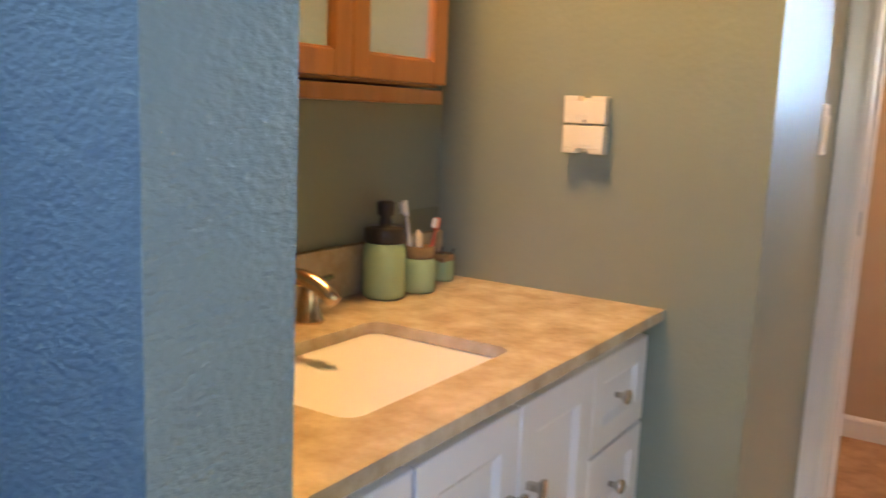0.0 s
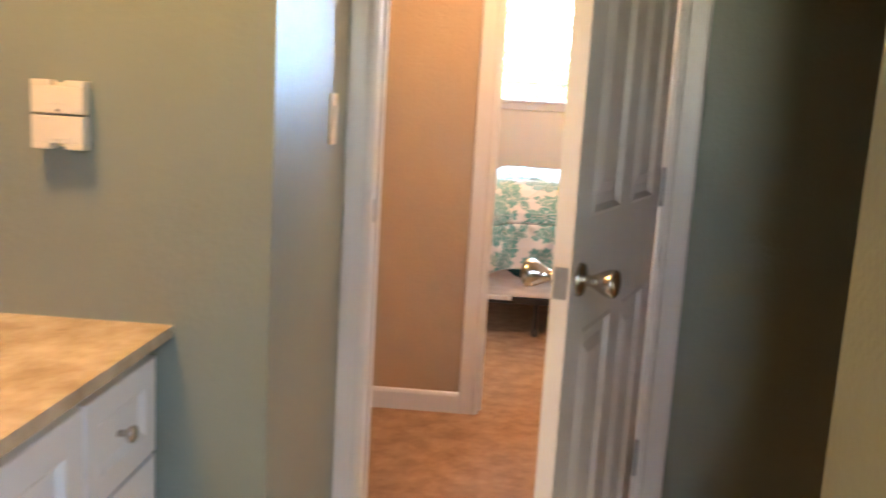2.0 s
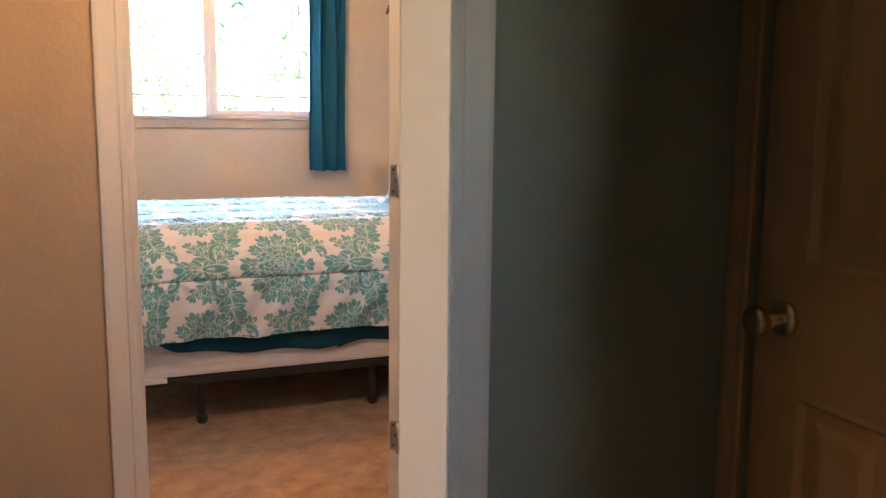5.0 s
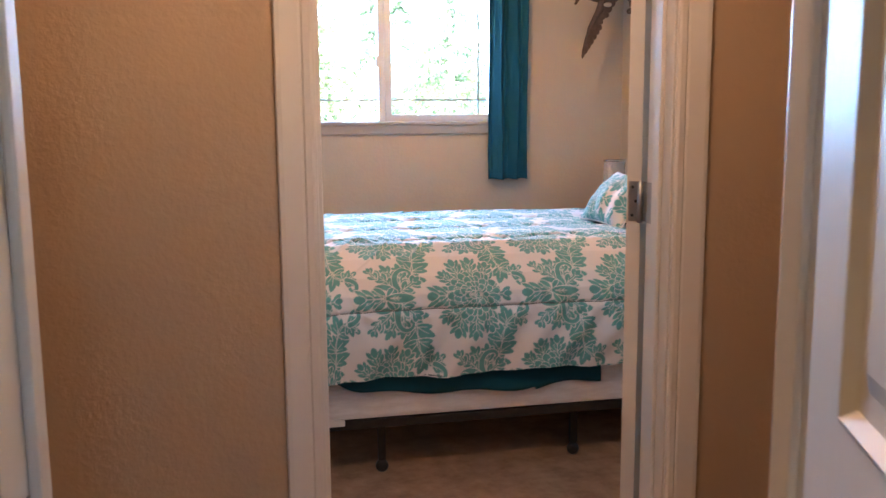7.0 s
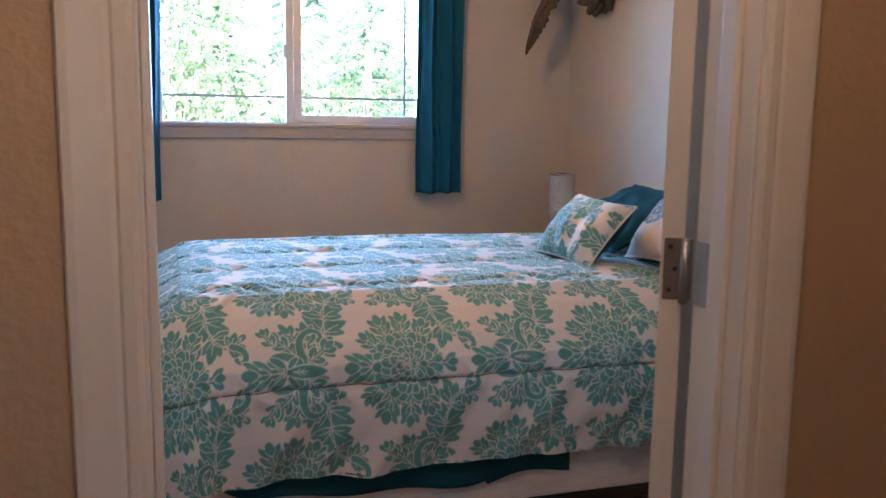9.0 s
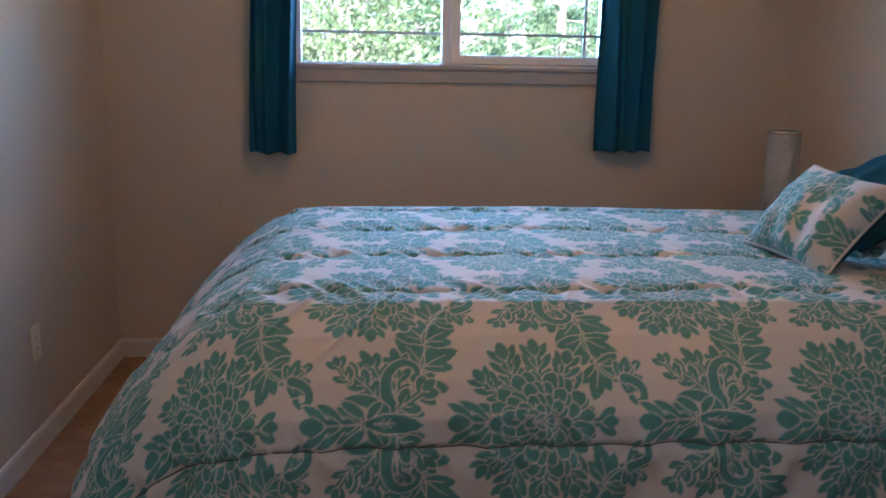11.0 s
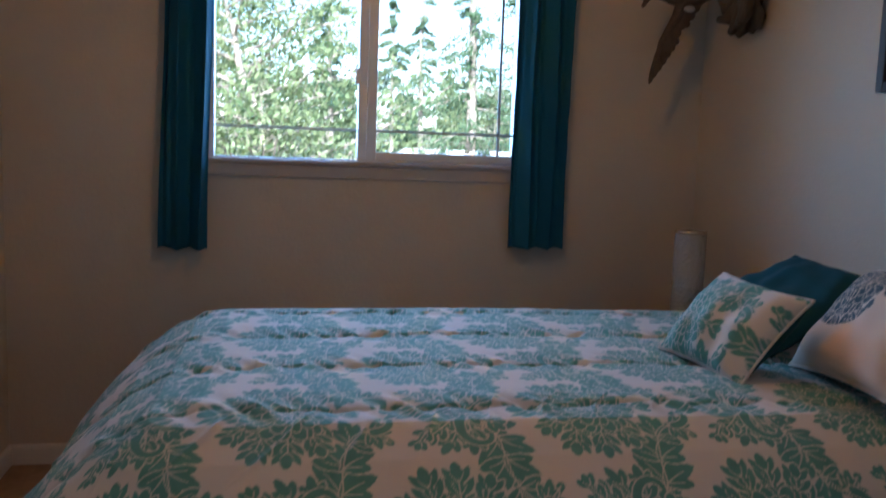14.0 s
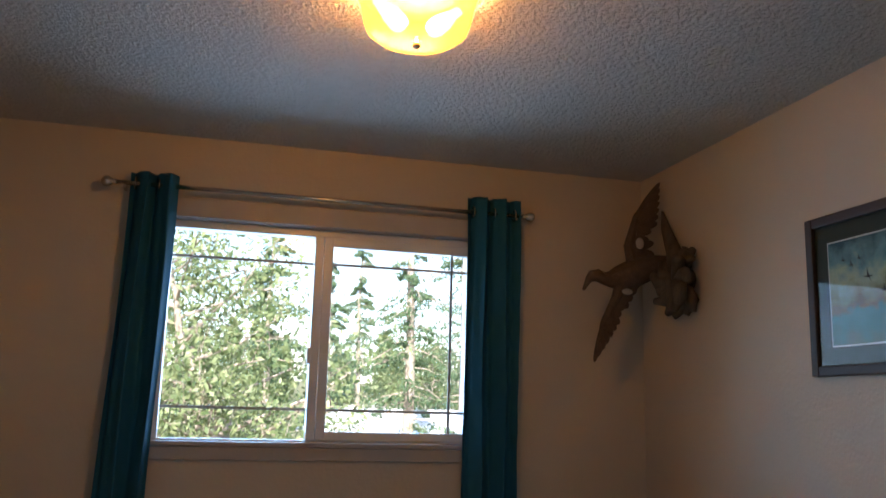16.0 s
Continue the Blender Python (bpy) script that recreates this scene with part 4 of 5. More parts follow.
def countertop():
    bm = bmesh.new()
    x0, x1, y0, y1 = BACK, -0.557, -0.917, DEVICE
    outer = [(x1, y1), (x0, y1), (x0, y0), (x1, y0)]
    inner = rounded_loop(SX0, SX1, SY0, SY1, 0.03, 0)
    n = len(inner) // 4
    for z, lip in ((COUNTER, 1), (COUNTER - 0.022, 0)):
        o = [bm.verts.new((*p, z)) for p in outer]
        i = [bm.verts.new((p[0], p[1], z)) for p in inner]
        for q in range(4):
            seg = i[q * n:(q + 1) * n] + [i[((q + 1) * n) % len(i)]]
            for a, b in zip(seg[:-1], seg[1:]):
                bm.faces.new((o[q], a, b))
            bm.faces.new((o[q], i[((q + 1) * n) % len(i)], o[(q + 1) % 4]))
        if lip:
            top_o, top_i = o, i
    for a, b in ((top_o, o), (top_i, i)):
        for k in range(len(a)):
            bm.faces.new((a[k], a[(k + 1) % len(a)], b[(k + 1) % len(b)], b[k]))
    return bm


top = thing("countertop", "polished beige stone countertop on the vanity", "countertop")
part("slab", countertop(), STONE, top)
part("backsplash", box((BACK, -0.917, COUNTER + 0.001), (BACK + 0.02, DEVICE - 0.002, COUNTER + 0.105), 0.003), STONE, top)
bm = bmesh.new()
rings = []
for inset, z in ((-0.008, 0.766), (0.0, 0.766), (0.004, 0.742), (0.011, 0.715), (0.022, 0.685), (0.040, 0.655), (0.064, 0.635), (0.094, 0.625), (0.125, 0.622)):
    rings.append([bm.verts.new(p) for p in rounded_loop(SX0 + inset, SX1 - inset, SY0 + inset, SY1 - inset, 0.032 + inset * 0.3, z)])
for a, b in zip(rings, rings[1:]):
    for k in range(len(a)):
        bm.faces.new((a[k], a[(k + 1) % len(a)], b[(k + 1) % len(b)], b[k]))
bm.faces.new(rings[-1])
sink = thing("sink", "rectangular cream porcelain undermount sink", "sink")
part("basin", bm, PORCELAIN, sink, smooth=True)
part("drain", lathe([(0.024, 0.622), (0.022, 0.627), (0.012, 0.626)], at=(-0.80, -0.30, 0)), BRONZE, sink, "metal drain ring", smooth=True)

# faucet set
faucet = thing("faucet", "bronze-toned arched faucet with two lever handles", "faucet")
FX, FY = -1.035, -0.30
arc = [(FX, FY, COUNTER)] + [(FX + 0.094 - 0.094 * math.cos(radians(a)), FY, COUNTER + 0.038 + 0.074 * math.sin(radians(a))) for a in range(0, 152, 12)]
part("spout", tube(arc, [0.022, 0.018] + [0.0155 - 0.00025 * k for k in range(len(arc) - 2)], 16), BRONZE, faucet, smooth=True)
part("base_ring", lathe([(0.030, 0), (0.030, 0.005), (0.024, 0.011), (0.02, 0.012)], at=(FX, FY, COUNTER)), BRONZE, faucet, smooth=True)
for y, s in ((FY + 0.125, 1), (FY - 0.125, -1)):
    hd = part("handle", lathe([(0.030, 0), (0.030, 0.005), (0.024, 0.011), (0.020, 0.028), (0.015, 0.055), (0.016, 0.066), (0.010, 0.072)], at=(FX + 0.005, y, COUNTER)), BRONZE, faucet, smooth=True)
    part("lever", tube([(FX + 0.005, y, COUNTER + 0.064), (FX, y + s * 0.035, COUNTER + 0.068), (FX - 0.006, y + s * 0.075, COUNTER + 0.07)], [0.008, 0.007, 0.005], 10), BRONZE, hd, smooth=True)

# vanity cabinet
van = thing("vanity_cabinet", "white shaker vanity with doors and drawers", "cabinet")
VX = -0.600
part("body", box((BACK, -0.912, 0.09), (VX, DEVICE - 0.006, 0.7665), 0.002), VANITY, van)
part("toe_kick", box((BACK, -0.912, -0.002), (VX - 0.06, DEVICE - 0.006, 0.09)), VANITY, van)


def shaker(name, y0, y1, z0, z1, rail, parent):
    """A frame with a bevelled recess and a flat centre, on the vanity's front."""
    bm = bmesh.new()
    loops = []
    for inset, x in ((0, VX), (0, VX + 0.016), (0.002, VX + 0.018), (rail, VX + 0.018), (rail + 0.012, VX + 0.008)):
        loops.append([bm.verts.new((x, y0 + inset, z0 + inset)), ])
        loops[-1] += [bm.verts.new((x, y1 - inset, z0 + inset)), bm.verts.new((x, y1 - inset, z1 - inset)), bm.verts.new((x, y0 + inset, z1 - inset))]
    for a, b in zip(loops, loops[1:]):
        for k in range(4):
            bm.faces.new((a[k], a[(k + 1) % 4], b[(k + 1) % 4], b[k]))
    bm.faces.new(loops[-1])
    return part(name, bm, VANITY, parent)


def drawer_knob(y, z, parent):
    part("knob", lathe([(0.006, 0), (0.006, 0.012), (0.011, 0.017), (0.015, 0.022), (0.015, 0.027), (0.011, 0.030)], m=Matrix.Translation((VX + 0.008, y, z)) @ Matrix.Rotation(radians(90), 4, "Y"), steps=20), NICKEL, parent, "round nickel knob", smooth=True)


for y0, y1 in ((0.098, 0.368), (-0.750, -0.480)):
    for z0, z1 in ((0.555, 0.735), (0.372, 0.548), (0.12, 0.365)):
        dr = shaker("drawer", y0, y1, z0, z1, 0.045, van)
        drawer_knob((y0 + y1) / 2, (z0 + z1) / 2 - 0.005, dr)
for y0, y1, py in ((-0.188, 0.092, -0.158), (-0.474, -0.194, -0.224)):
    dd = shaker("door", y0, y1, 0.12, 0.735, 0.055, van)
    pull = part("pull", box((VX + 0.040, py - 0.009, 0.50), (VX + 0.050, py + 0.009, 0.612), 0.003), NICKEL, dd, "flat nickel bar pull")
    for z in (0.515, 0.597):
        part("post", box((VX + 0.017, py - 0.006, z - 0.006), (VX + 0.041, py + 0.006, z + 0.006), 0.001), NICKEL, pull)

# mirrored cabinet above
MIRROR = material("mirror_glass", (0.82, 0.84, 0.82), 0.02, 1.0)
mc = thing("mirror_cabinet", "oiled oak wall cabinet with mirrored doors", "cabinet")
MX, MY0, MY1, MZ0, MZ1 = -1.02, -0.66, 0.205, 1.186, 1.92
part("body", box((BACK - 0.001, MY0, MZ0 + 0.034), (MX, MY1, MZ1), 0.002), OAK, mc)
part("bottom_rail", box((BACK - 0.001, MY0, MZ0), (MX + 0.012, MY1 + 0.002, MZ0 + 0.030), 0.003), OAK, mc)
for y0, y1 in ((-0.102, MY1 - 0.002), (-0.376, -0.106), (-0.65, -0.38)):
    dr = part("door", box((MX + 0.002, y0, MZ0 + 0.040), (MX + 0.008, y1, MZ1 - 0.004)), OAK, mc)
    f = 0.046
    for lo, hi in (((y0, MZ0 + 0.040), (y0 + f, MZ1 - 0.004)), ((y1 - f, MZ0 + 0.040), (y1, MZ1 - 0.004)), ((y0 + f, MZ0 + 0.040), (y1 - f, MZ0 + 0.040 + f)), ((y0 + f, MZ1 - 0.05), (y1 - f, MZ1 - 0.004))):
        part("frame_bar", box((MX + 0.008, lo[0], lo[1]), (MX + 0.022, hi[0], hi[1]), 0.003), OAK, dr)
    part("mirror", box((MX + 0.008, y0 + f, MZ0 + 0.04 + f), (MX + 0.011, y1 - f, MZ1 - 0.05)), MIRROR, dr, "mirror pane")
    for a, b in (((y0 + f, MZ0 + 0.04 + f), (y0 + f + 0.004, MZ1 - 0.05)), ((y1 - f - 0.004, MZ0 + 0.04 + f), (y1 - f, MZ1 - 0.05)), ((y0 + f + 0.004, MZ0 + 0.04 + f), (y1 - f - 0.004, MZ0 + 0.044 + f))):
        part("bead", box((MX + 0.011, a[0], a[1]), (MX + 0.016, b[0], b[1]), 0.001), OAK, dr)

# jars on the counter
GREENJAR = material("mint_green_glaze", (0.33, 0.47, 0.25), 0.2, second=(0.36, 0.50, 0.27), scale=14, bump=0.05)
TWINE = material("brown_twine", (0.30, 0.20, 0.09), 0.8, second=(0.22, 0.14, 0.06), scale=90, bump=0.6, bump_scale=200)


def jar(name, label, at, r, h, lid=None):
    root = thing(name, label, "jar", Matrix.Translation((*at, COUNTER)))
    part("glass", lathe([(r * 0.80, 0.0), (r * 0.94, 0.004), (r, 0.014), (r, h * 0.78), (r * 0.95, h * 0.9), (r * 0.82, h * 0.97), (r * 0.80, h), (r * 0.72, h), (r * 0.72, h - 0.02)], steps=36), GREENJAR, root, smooth=True)
    return root


soap = jar("soap_dispenser", "mint green jar with a black soap pump", (-1.052, 0.080), 0.0455, 0.118)
cap = part("pump_cap", lathe([(0.041, 0.115), (0.043, 0.119), (0.043, 0.143), (0.038, 0.147), (0.013, 0.148), (0.013, 0.168), (0.018, 0.172), (0.019, 0.196), (0.013, 0.20)], steps=32), BLACK, soap, "black screw cap with pump", smooth=True)
part("nozzle", tube([(0.0, 0.0, 0.188), (-0.02, 0.026, 0.190), (-0.026, 0.036, 0.184)], [0.008, 0.007, 0.005], 10), BLACK, cap, smooth=True)
holder = jar("toothbrush_jar", "small mint green jar holding toothbrushes", (-1.030, 0.176), 0.0355, 0.078)
part("band", lathe([(0.031, 0.074), (0.033, 0.078), (0.033, 0.096), (0.031, 0.099), (0.026, 0.099), (0.026, 0.09)], steps=30), TWINE, holder, "brown lid band", smooth=True)
WHITEP = material("white_plastic", (0.74, 0.73, 0.70), 0.3, second=(0.70, 0.69, 0.66), scale=10)
CORAL = material("coral_plastic", (0.70, 0.16, 0.08), 0.35, second=(0.62, 0.14, 0.07), scale=10)


def toothbrush(at, lean, mat, length, label):
    root = thing("toothbrush", label, "toothbrush", Matrix.Translation((*at, COUNTER + 0.012)) @ Matrix.Rotation(radians(lean[0]), 4, "X") @ Matrix.Rotation(radians(lean[1]), 4, "Y"))
    part("handle", tube([(0, 0, 0), (0, 0, length * 0.5), (0, 0, length * 0.82)], [0.0055, 0.005, 0.003], 10), mat, root, smooth=True)
    part("head", box((-0.006, -0.004, length * 0.82), (0.006, 0.003, length), 0.002), mat, root)
    part("bristles", box((-0.005, -0.014, length * 0.85), (0.005, -0.004, length * 0.985), 0.001), WHITEP, root)


toothbrush((-1.035, 0.170), (4, -8), WHITEP, 0.185, "white toothbrush standing in the jar")
toothbrush((-1.024, 0.186), (-8, 7), CORAL, 0.150, "coral toothbrush standing in the jar")
br = thing("makeup_brush", "short brush with black and cream handle in the jar", "brush", Matrix.Translation((-1.024, 0.166, COUNTER + 0.012)) @ Matrix.Rotation(radians(3), 4, "X"))
part("handle", tube([(0, 0, 0), (0, 0, 0.085)], 0.007, 12), BLACK, br, smooth=True)
part("tip", lathe([(0.007, 0.085), (0.009, 0.095), (0.008, 0.115), (0.003, 0.124)], steps=14), IVORY, br, smooth=True)
small = jar("small_jar", "tiny mint green jar with twine round its neck", (-1.062, 0.318), 0.0275, 0.055)
part("twine", lathe([(0.0245, 0.045), (0.0275, 0.049), (0.0275, 0.058), (0.024, 0.062)], steps=24, caps=False), TWINE, small, smooth=True)
part("bow", box((0.01, -0.034, 0.046), (0.024, -0.020, 0.056), 0.003), TWINE, small)
for k, (dx_, dy_) in enumerate(((0.006, 0.004), (-0.008, 0.006), (0.0, -0.009))):
    pin = thing("hair_pin", "dark hair pin standing in the tiny jar", "hair pin", pose(-1.062 + dx_, 0.318 + dy_, COUNTER + 0.01, 12 * (k - 1), 10 - 9 * k, 0), group="hair pins in the jar")
    part("wire", tube([(0, 0, 0), (0, 0, 0.062), (0.003, 0, 0.066)], 0.002, 6), BLACK, pin)
CLEARP = clear_glass("clear_plastic", (0.94, 0.92, 0.88), 0.02)
card = thing("clear_card", "clear plastic card leaning behind the jars", "plastic card")
part("sheet", box((-1.100, 0.215, COUNTER + 0.001), (-1.095, 0.345, COUNTER + 0.165), 0.001), CLEARP, card)

# plug-in freshener on the wall, light switch
dev = thing("wall_dispenser", "ivory plastic dispenser on the sage wall", "dispenser")
part("back_plate", box((-0.792, DEVICE - 0.008, 1.102), (-0.709, DEVICE + 0.0, 1.213), 0.002), IVORY, dev)
for z0, z1, notch in ((1.1595, 1.217, 1), (1.098, 1.1565, -1)):
    bm = bmesh.new()
    zn = z1 if notch > 0 else z0
    add_box(bm, (-0.797, DEVICE - 0.034, z0 if notch > 0 else z0 + 0.010), (-0.704, DEVICE - 0.006, z1 - (0.010 if notch > 0 else 0)), 0.003)
    for x0, x1 in ((-0.797, -0.764), (-0.738, -0.704)):
        add_box(bm, (x0, DEVICE - 0.034, zn - 0.012 if notch > 0 else zn), (x1, DEVICE - 0.006, zn if notch > 0 else zn + 0.012), 0.003)
    half = part("cover", bm, IVORY, dev)
    part("thumb_groove", box((-0.772, DEVICE - 0.0352, (z0 + z1) / 2 - 0.012), (-0.730, DEVICE - 0.033, (z0 + z1) / 2 - 0.010), 0.0006), IVORY, half)
part("sensor", lathe([(0.003, 0), (0.002, 0.002)], m=Matrix.Translation((-0.749, DEVICE - 0.034, 1.1655)) @ Matrix.Rotation(radians(90), 4, "X"), steps=10), BLACK, dev)


def wall_plate(name, label, category, m, rocker=True):
    """A switch or outlet plate in its own plane: x across, z up, front along -y."""
    root = thing(name, label, category, m)
    part("plate", box((-0.037, -0.006, -0.060), (0.037, 0, 0.060), 0.003), IVORY, root)
    if rocker:
        part("rocker", box((-0.0165, -0.010, -0.033), (0.0165, -0.005, 0.033), 0.002, Matrix.Rotation(radians(4), 4, "X")), IVORY, root)
    else:
        for z in (-0.02, 0.02):
            s = part("socket", box((-0.016, -0.0085, z - 0.014), (0.016, -0.005, z + 0.014), 0.004), IVORY, root)
            for x in (-0.006, 0.006):
                part("slot", box((x - 0.001, -0.009, z - 0.003), (x + 0.001, -0.0084, z + 0.005)), DARKGAP, s)
    for z in (-0.048, 0.048):
        part("screw", lathe([(0.003, 0), (0.002, 0.001)], m=Matrix.Translation((0, -0.006, z)) @ Matrix.Rotation(radians(90), 4, "X"), steps=8), STEEL, root)
    return root


wall_plate("light_switch", "ivory light switch plate on the sage wall", "light switch", Matrix.Translation((CHASE, 0.917, 1.167)) @ Matrix.Rotation(radians(90), 4, "Z"))
wall_plate("wall_outlet", "ivory wall outlet low on the beige wall", "outlet", Matrix.Translation((ROOM_X0, 4.715, 0.375)) @ Matrix.Rotation(radians(90), 4, "Z"), False)

# recessed downlight over the vanity
down = thing("downlight", "round white recessed downlight over the vanity", "ceiling light", Matrix.Translation((-0.88, -0.22, 0)))
part("trim_ring", lathe([(0.085, CEIL - 0.004), (0.085, CEIL - 0.001), (0.065, CEIL - 0.001), (0.065, CEIL - 0.006), (0.082, CEIL - 0.006)], steps=32, caps=False), WHITE, down, smooth=True)
part("bulb", lathe([(0.05, CEIL - 0.03), (0.055, CEIL - 0.02), (0.055, CEIL - 0.004)], steps=24), BULB, down, "lit bulb", smooth=True)


# ---- bedroom things ----
NIGHT = wood("brown_nightstand_wood", (0.10, 0.045, 0.02), (0.17, 0.085, 0.04), 0, 0.4)
ns = thing("nightstand", "dark brown wooden nightstand in the room corner", "nightstand")
part("top", box((1.58, 4.93, 0.655), (2.16, 5.42, 0.68), 0.006), NIGHT, ns)
part("body", box((1.62, 4.96, 0.08), (2.15, 5.41, 0.655), 0.004), NIGHT, ns)
for z0, z1 in ((0.39, 0.63), (0.11, 0.37)):
    d = part("drawer", box((1.64, 4.945, z0), (2.13, 4.962, z1), 0.005), NIGHT, ns)
    part("knob", lathe([(0.006, 0), (0.012, 0.012), (0.015, 0.02), (0.008, 0.026)], m=Matrix.Translation((1.885, 4.946, (z0 + z1) / 2)) @ Matrix.Rotation(radians(90), 4, "X"), steps=16), BRONZE, d, smooth=True)
for x in (1.64, 2.13):
    for y in (4.98, 5.39):
        part("foot", box((x - 0.02, y - 0.02, 0.0), (x + 0.02, y + 0.02, 0.081), 0.003), NIGHT, ns)

# tall bubbled glass cylinder
BUBBLE = bpy.data.materials.new("bubbled_glass")
BUBBLE.use_nodes = True
bn, bl = BUBBLE.node_tree.nodes, BUBBLE.node_tree.links
bb = bn["Principled BSDF"]
bb.inputs["Base Color"].default_value = (0.80, 0.77, 0.72, 1)
bb.inputs["Roughness"].default_value = 0.12
bb.inputs["Transmission Weight"].default_value = 0.55
vo = bn.new("ShaderNodeTexVoronoi")
vo.inputs["Scale"].default_value = 70
bco = bn.new("ShaderNodeTexCoord")
bbp = bn.new("ShaderNodeBump")
bbp.inputs["Strength"].default_value = 0.8
bbp.inputs["Distance"].default_value = 0.006
bl.new(bco.outputs["Object"], vo.inputs["Vector"])
bl.new(vo.outputs["Distance"], bbp.inputs["Height"])
bl.new(bbp.outputs[0], bb.inputs["Normal"])
cyl = thing("glass_lamp", "tall bubbled clear glass cylinder lamp on the nightstand", "lamp", Matrix.Translation((1.955, 5.20, 0.68)))
part("cylinder", lathe([(0.062, 0.012), (0.064, 0.015), (0.064, 0.388), (0.060, 0.388), (0.060, 0.03)], steps=40), BUBBLE, cyl, smooth=True)
part("base", lathe([(0.067, 0.0), (0.067, 0.010), (0.064, 0.013)], steps=40), BLACK, cyl, smooth=True)
part("rim", lathe([(0.0645, 0.380), (0.0655, 0.384), (0.0645, 0.390), (0.059, 0.390), (0.058, 0.384)], steps=40), NICKEL, cyl, smooth=True)

# framed picture
pic = thing("framed_picture", "framed marsh print with dark green mat under glass", "picture")
PX, PY0, PY1, PZ0, PZ1 = ROOM_X1, 3.70, 4.437, 1.593, 2.127
GREENMAT = material("dark_green_mat", (0.022, 0.035, 0.028), 0.8, second=(0.026, 0.04, 0.032), scale=60)
for (y0, z0), (y1, z1) in (((PY0, PZ0), (PY0 + 0.035, PZ1)), ((PY1 - 0.035, PZ0), (PY1, PZ1)), ((PY0 + 0.035, PZ0), (PY1 - 0.035, PZ0 + 0.035)), ((PY0 + 0.035, PZ1 - 0.035), (PY1 - 0.035, PZ1))):
    part("frame", box((PX - 0.024, y0, z0), (PX - 0.001, y1, z1), 0.006), WALNUT, pic)
part("mat", box((PX - 0.009, PY0 + 0.03, PZ0 + 0.03), (PX - 0.006, PY1 - 0.03, PZ1 - 0.03)), GREENMAT, pic)
IY0, IY1, IZ0, IZ1 = PY0 + 0.098, PY1 - 0.098, PZ0 + 0.098, PZ1 - 0.098
part("inner_line", box((PX - 0.0102, IY0 - 0.004, IZ0 - 0.004), (PX - 0.008, IY1 + 0.004, IZ1 + 0.004)), VINYLWHITE, pic, "thin white line round the print")
PRINT = bpy.data.materials.new("marsh_print")
PRINT.use_nodes = True
pn, pl = PRINT.node_tree.nodes, PRINT.node_tree.links
pco = pn.new("ShaderNodeTexCoord")
psep = pn.new("ShaderNodeSeparateXYZ")
pmap = pn.new("ShaderNodeMapRange")
pmap.inputs["From Min"].default_value, pmap.inputs["From Max"].default_value = IZ0, IZ1
pno = pn.new("ShaderNodeTexNoise")
pno.inputs["Scale"].default_value = 20
pno.inputs["Detail"].default_value = 6
padd = pn.new("ShaderNodeMath")
padd.operation = "MULTIPLY_ADD"
padd.inputs[1].default_value = 0.6
pram = pn.new("ShaderNodeValToRGB")
stops = ((0.0, (0.05, 0.12, 0.09)), (0.16, (0.02, 0.16, 0.15)), (0.30, (0.04, 0.22, 0.20)), (0.38, (0.22, 0.13, 0.05)), (0.46, (0.27, 0.27, 0.13)), (0.60, (0.36, 0.42, 0.28)), (0.78, (0.12, 0.26, 0.28)), (1.0, (0.015, 0.07, 0.09)))
while len(pram.color_ramp.elements) < len(stops):
    pram.color_ramp.elements.new(0.5)
for e, (p, c) in zip(pram.color_ramp.elements, stops):
    e.position, e.color = p, (*c, 1)
psub = pn.new("ShaderNodeMath")
psub.operation = "SUBTRACT"
psub.inputs[1].default_value = 0.30
pl.new(pco.outputs["Object"], psep.inputs[0])
pl.new(psep.outputs["Z"], pmap.inputs["Value"])
pl.new(pco.outputs["Object"], pno.inputs["Vector"])
pl.new(pno.outputs[0], padd.inputs[0])
pl.new(pmap.outputs[0], padd.inputs[2])
pl.new(padd.outputs[0], psub.inputs[0])
pl.new(psub.outputs[0], pram.inputs[0])
pl.new(pram.outputs[0], pn["Principled BSDF"].inputs["Base Color"])
part("print", box((PX - 0.0112, IY0, IZ0), (PX - 0.0095, IY1, IZ1)), PRINT, pic, "marsh landscape print with flying birds")
for y, z, s in ((4.27, 1.965, 1.0), (4.235, 1.945, 1.1), (4.20, 1.962, 0.9), (4.165, 1.90, 1.6), (4.10, 1.85, 1.5), (4.05, 1.93, 1.2)):
    bm = bmesh.new()
    x = PX - 0.0118
    w = 0.016 * s
    for pts in (((y + w * 0.9, z), (y, z + 0.1 * w), (y - w * 0.9, z - 0.1 * w), (y, z - 0.2 * w)), ((y + 0.15 * w, z), (y + 0.1 * w, z + w), (y - 0.2 * w, z)), ((y + 0.1 * w, z), (y - 0.5 * w, z - w * 0.8), (y - 0.2 * w, z))):
        bm.faces.new([bm.verts.new((x, a, b)) for a, b in pts])
    part("printed_bird", bm, DARKGAP, pic)
part("glass", box((PX - 0.0145, PY0 + 0.031, PZ0 + 0.031), (PX - 0.0135, PY1 - 0.031, PZ1 - 0.031)), PICTURE_GLASS, pic)


# mounted flying duck on driftwood
FEATHER = material("brown_duck_feathers", (0.060, 0.036, 0.024), 0.7, second=(0.135, 0.085, 0.055), scale=28, mix=0.6, bump=0.8, bump_scale=110)
DRIFT = wood("weathered_driftwood", (0.045, 0.032, 0.022), (0.13, 0.095, 0.065), 2, 0.8, 20)
mount = thing("mounted_duck", "brown mounted duck in flight on driftwood", "mounted duck")


